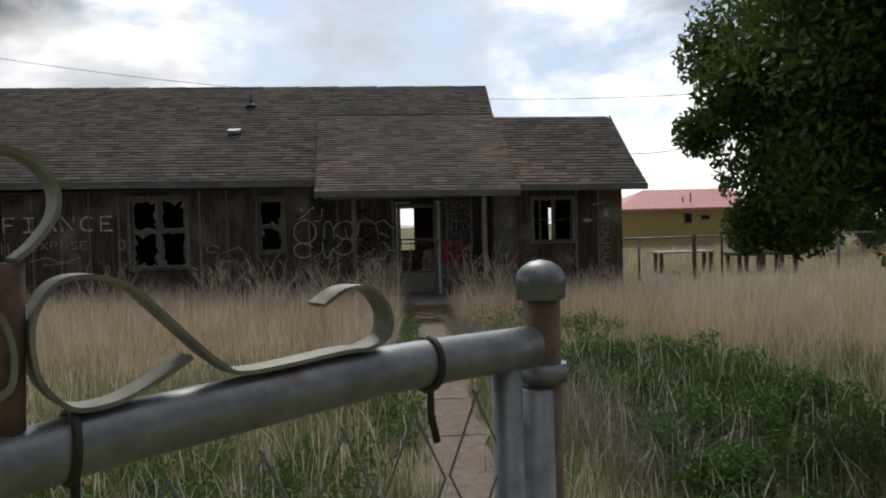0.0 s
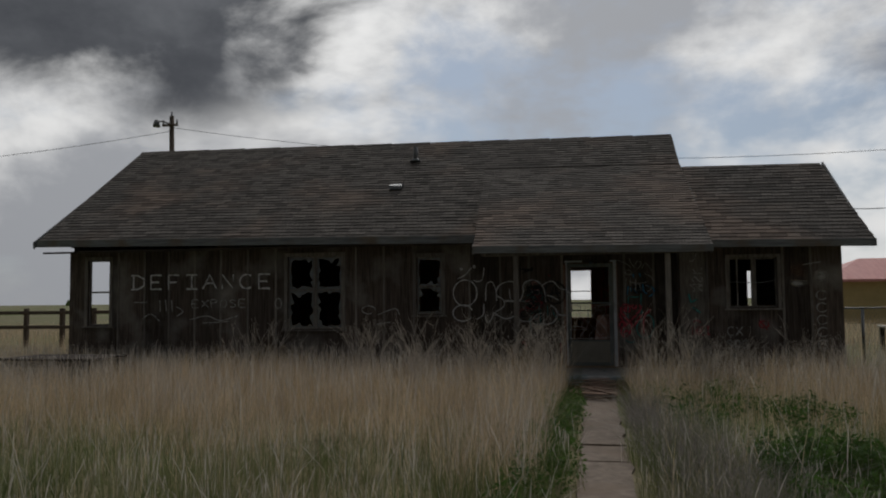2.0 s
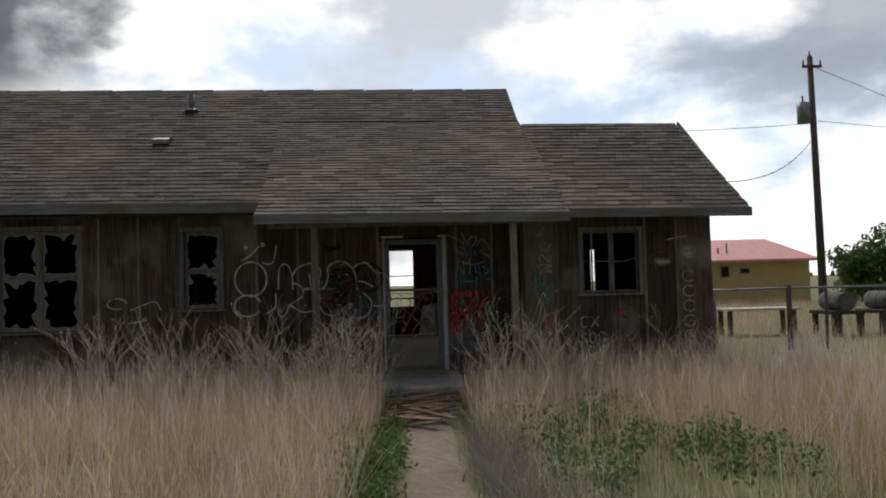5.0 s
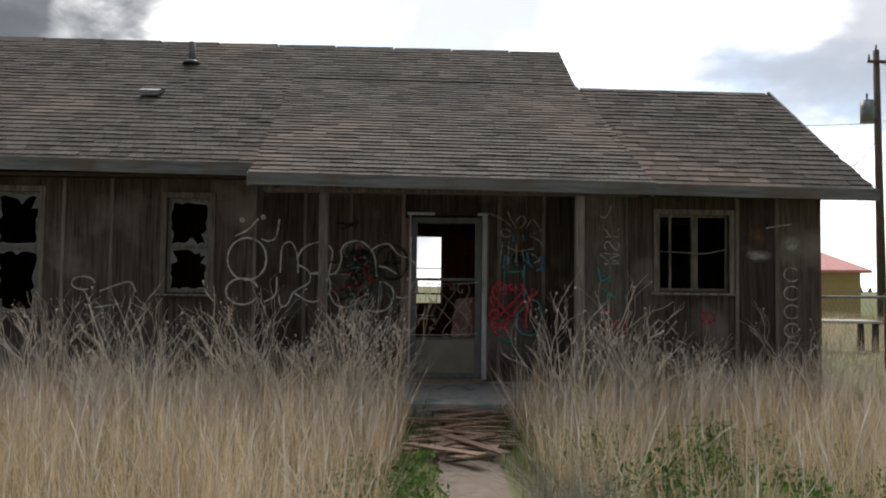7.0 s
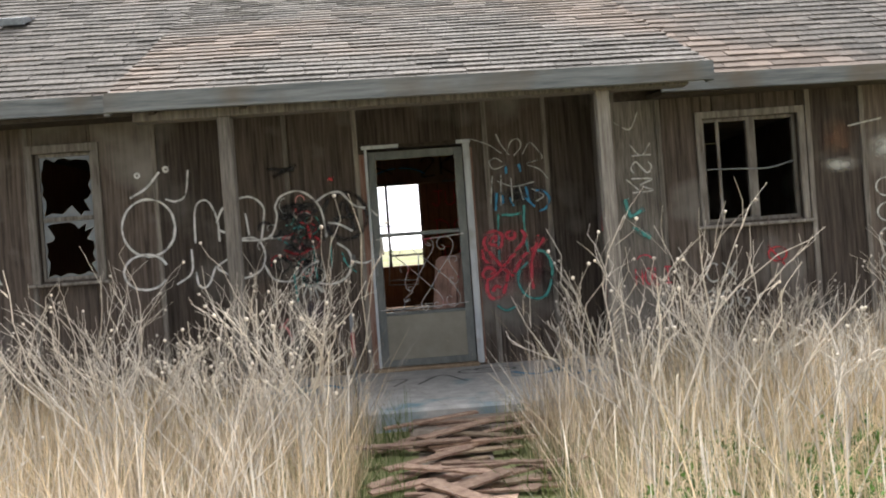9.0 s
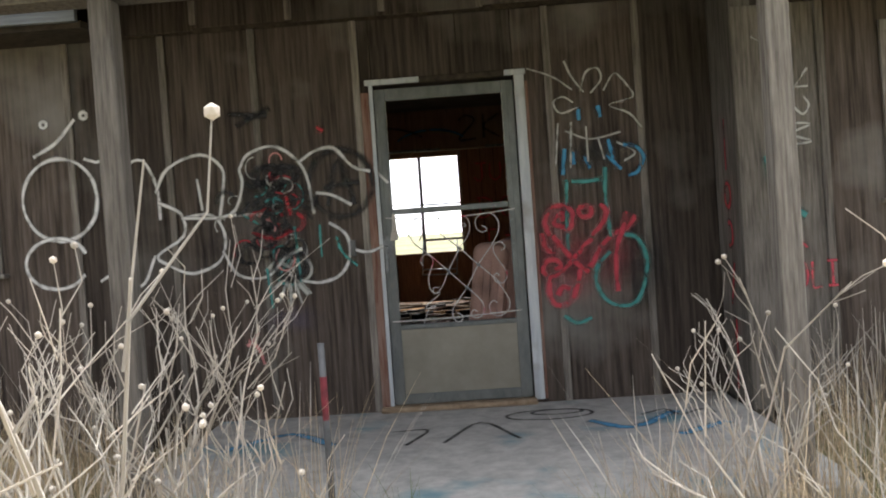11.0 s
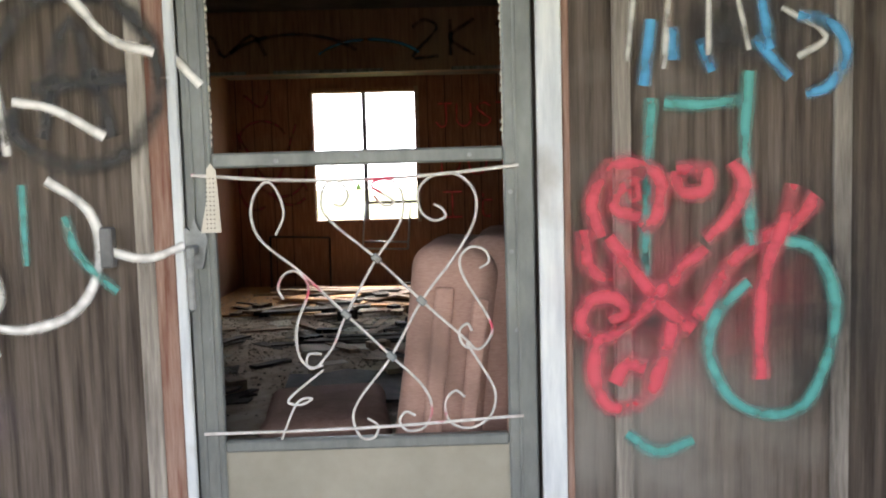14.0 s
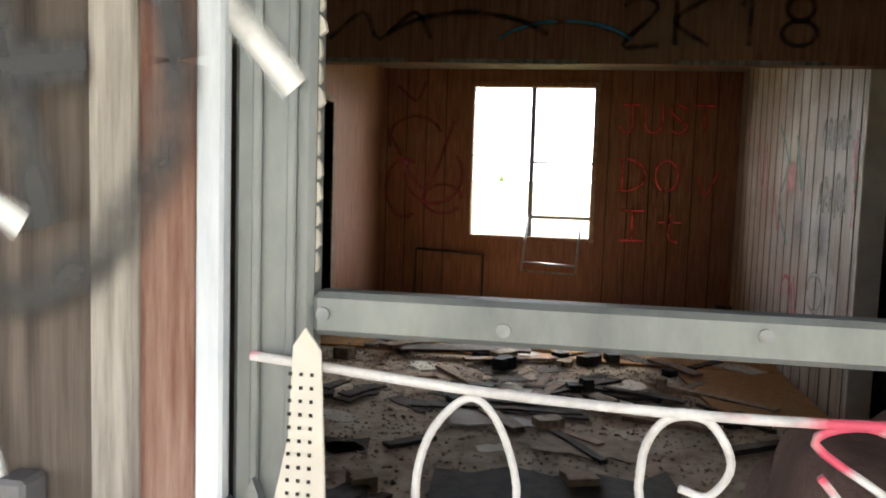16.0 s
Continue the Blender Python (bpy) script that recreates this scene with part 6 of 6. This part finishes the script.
def dry_keep(x, y, p):
    left = np.clip((y - 8.2 - 1.8 * lump(p, 1.5, 2)) / 3.5, 0.0, 1)
    right = np.clip((y - 10.8 + 1.5 * np.maximum(x - 1.3, 0) - 1.2 * lump(p, 1.5, 3)) / 2.5, 0.0, 1)
    k = np.where(x < -0.5, left, right)
    k = np.maximum(k, np.where((x < -0.7) & (x > -1.7) & (y > 8.0), 0.8, 0))
    k = np.where((x > -0.98) & (x < -0.05), 0, np.clip(k, 0.05, 1))
    return k * (0.12 + 0.88 * lump(p, 0.3, 5) ** 1.5)


p = yard(520000, -13, 9, 3.0, 17.9, 101, dry_keep)
r = np.random.RandomState(1)
tall = 0.55 + 0.30 * lump(p, 1.2, 7) + 0.12 * np.where(np.abs(p[:, 0] + 0.5) < 1.3, 1, 0) - 0.25 * np.clip((8 - p[:, 1]) / 4, 0, 1)
tall = tall - 0.22 * np.clip((p[:, 1] - 15.5) / 2, 0, 1) - 0.3 * (p[:, 1] > 16.0) * (p[:, 0] > -2.5) * (p[:, 0] < 1.2)
blades("dry_grass", "tall dry tan grass filling the yard", M_DRY, p, tall * 0.9 * (0.35 + 0.75 * r.rand(len(p))) * (0.6 + 0.6 * lump(p, 0.25, 19)), 0.0052, 0.36, 11)
p = yard(50000, -13, 9, 5.0, 17.4, 103, dry_keep)
blades("grass_seed_stems", "pale seed stems above the dry grass", M_STALK, p, 0.5 + 0.32 * np.random.RandomState(2).rand(len(p)), 0.0042, 0.3, 12, segs=4, head=1.2)
p = yard(90000, -40, 40, 17.0, 45.0, 104, lambda x, y, p: np.where((y > 17.3) & ((x < -12.5) | (x > 4.4)), 1, 0) * (0.3 + 0.5 * lump(p, 3, 9)))
blades("field_grass", "dry field grass beyond the house", M_DRY, p, 0.35 + 0.25 * np.random.RandomState(3).rand(len(p)), 0.011, 0.2, 13)


def green_keep(x, y, p):
    k = np.clip((10.5 - y + 2 * (lump(p, 1.2, 12) - 0.5)) / 4, 0.06, 1)
    k = np.where(x > -0.3, np.clip((12.0 - y - 0.3 * np.maximum(x - 2, 0)) / 3, 0.1, 1) * 0.75, k)
    return np.maximum(k, np.where(np.abs(np.abs(x + 0.47) - 0.42) < 0.16, 0.55, 0))


p = yard(210000, -11, 8, 1.2, 17.4, 105, green_keep)
r = np.random.RandomState(4)
blades("green_grass", "soft green grass mixed with grey seed heads", M_GREEN, p, (0.20 + 0.26 * lump(p, 0.9, 14)) * (0.4 + 0.75 * r.rand(len(p))), 0.0052, 0.38, 15)
p = yard(16000, -11, 8, 1.5, 10.0, 107, lambda x, y, p: 0.3 + 0.5 * lump(p, 0.8, 17))
blades("pale_grass", "pale seeding grass among the green", M_STALK, p, 0.22 + 0.26 * np.random.RandomState(6).rand(len(p)), 0.004, 0.3, 16, segs=4, head=1.6)
# grey flattened stalks beside the path
p = yard(16000, -0.15, 1.7, 5.0, 13.0, 109, lambda x, y, p: np.exp(-((x - 0.1 - 0.13 * (10.5 - y)) / 0.3) ** 2))
blades("flattened_stalks", "grey flattened stalks beside the path", M_GREYSTALK, p, 0.25 + 0.35 * np.random.RandomState(7).rand(len(p)), 0.006, 1.0, 18)


def weeds(name, label, x0, x1, y0, y1, clumps, count, seed, h=0.28):
    rr = np.random.RandomState(seed)
    c = np.stack([x0 + (x1 - x0) * rr.rand(clumps), y0 + (y1 - y0) * rr.rand(clumps), h * (0.3 + 0.7 * rr.rand(clumps))], 1)
    e = thing(name, label, "weeds", kind="stuff")
    leaves(e, "foliage", c, np.full(clumps, 0.16), count, 0.022, seed + 1, M_WEED)
    return e


weeds("weed_patch", "lush green broad-leaved weeds beside the path", 0.75, 2.7, 4.6, 9.4, 260, 42000, 51)
weeds("weed_patch", "green weeds in the foreground grass", -5.0, -1.0, 2.6, 6.2, 200, 22000, 53, 0.16)
weeds("weed_patch", "green weeds near the gate", 0.1, 3.0, 2.0, 4.6, 130, 18000, 55, 0.2)
weeds("weed_patch", "green weeds along the path edge", -1.2, -0.75, 6.0, 13.5, 90, 7000, 57, 0.2)
weeds("weed_patch", "green weeds at the foot of the dry grass", 0.1, 2.2, 11.0, 14.5, 60, 6000, 59, 0.25)


def dead_weed(x, y, h, seed):
    """A bleached, much-branched dead stalk with small round heads."""
    rnd = random.Random(seed)
    w = thing("dead_weed", "bleached branching dead weed stalk with seed heads", "dead weed", "dead weeds by the porch", at=(x, y, 0))
    bm, hb = bmesh.new(), bmesh.new()

    def grow(p, d, ln, r, depth):
        mid = p + d * ln * 0.5 + Vector((rnd.uniform(-.03, .03), rnd.uniform(-.03, .03), 0))
        e = p + d * ln
        tube(bm, [p, mid, e], r, r * 0.6, 4, closed=False)
        if depth == 0:
            if rnd.random() < 0.25:
                bmesh.ops.create_icosphere(hb, subdivisions=1, radius=0.008, matrix=Matrix.Translation(e))
            return
        for k in range(rnd.randint(2, 3)):
            s = p + (e - p) * rnd.uniform(0.45, 1.0)
            q = (d + Vector((rnd.uniform(-.75, .75), rnd.uniform(-.75, .75), rnd.uniform(-.1, .45)))).normalized()
            grow(s, q, ln * rnd.uniform(0.45, 0.75), r * 0.62, depth - 1)
    for k in range(rnd.randint(2, 3)):
        grow(Vector((rnd.uniform(-.05, .05), rnd.uniform(-.05, .05), 0)), Vector((rnd.uniform(-.35, .35), rnd.uniform(-.3, .3), 1)).normalized(), h * 0.5, 0.0068, 3)
    part("stalk", bm, M_STALK, w)
    part("seed_head", hb, M_STALK, w)["kind"] = "stuff"
    return w


rnd = random.Random(77)
for i in range(26):
    dead_weed(rnd.uniform(-3.6, -1.0), rnd.uniform(13.4, 15.5), rnd.uniform(1.0, 1.5), 200 + i)
for i in range(9):
    dead_weed(rnd.uniform(0.35, 1.2), rnd.uniform(13.6, 15.4), rnd.uniform(1.0, 1.5), 300 + i)
for i in range(9):
    dead_weed(rnd.uniform(1.2, 4.2), rnd.uniform(14.2, 16.6), rnd.uniform(0.8, 1.3), 400 + i)
for i in range(8):
    dead_weed(rnd.uniform(-7.5, -3.6), rnd.uniform(14.5, 16.6), rnd.uniform(0.9, 1.4), 500 + i)

# ---- siding and shingles, piece by piece ----
def grown(h, k):
    return (h[0] - k, h[1] + k, h[2] - k * 0.3, h[3] + k)


boards(wall_front, YW, XL, XR, 0.1, CEIL - 0.02, 0.61, HOLES, 1)
boards(wall_wing, YWING, XR, XWING, 0.1, 2.4, 0.46, [W_R], 2, pale=1.3)
boards(wall_porch_top, YW, -2.7, XR, CEIL, 3.2, 0.61, [], 3)
rest, count = [], 0
for r, p in shingle_rows(*R_PORCH, 12):
    if count < 300:
        count += 1
        me = bpy.data.meshes.new("shingle")
        me.from_pydata([tuple(v) for v in p], [], SH_FACES)
        me.materials.append(M_SHINGLE1)
        ob = new("shingle", me)
        ob.parent = roof_porch
    else:
        rest.append(p)
shingle_mesh(roof_porch, rest)
for r, p in shingle_rows(*R_WING, 13):
    me = bpy.data.meshes.new("shingle")
    me.from_pydata([tuple(v) for v in p], [], SH_FACES)
    me.materials.append(M_SHINGLE1)
    ob = new("shingle", me)
    ob.parent = roof_wing
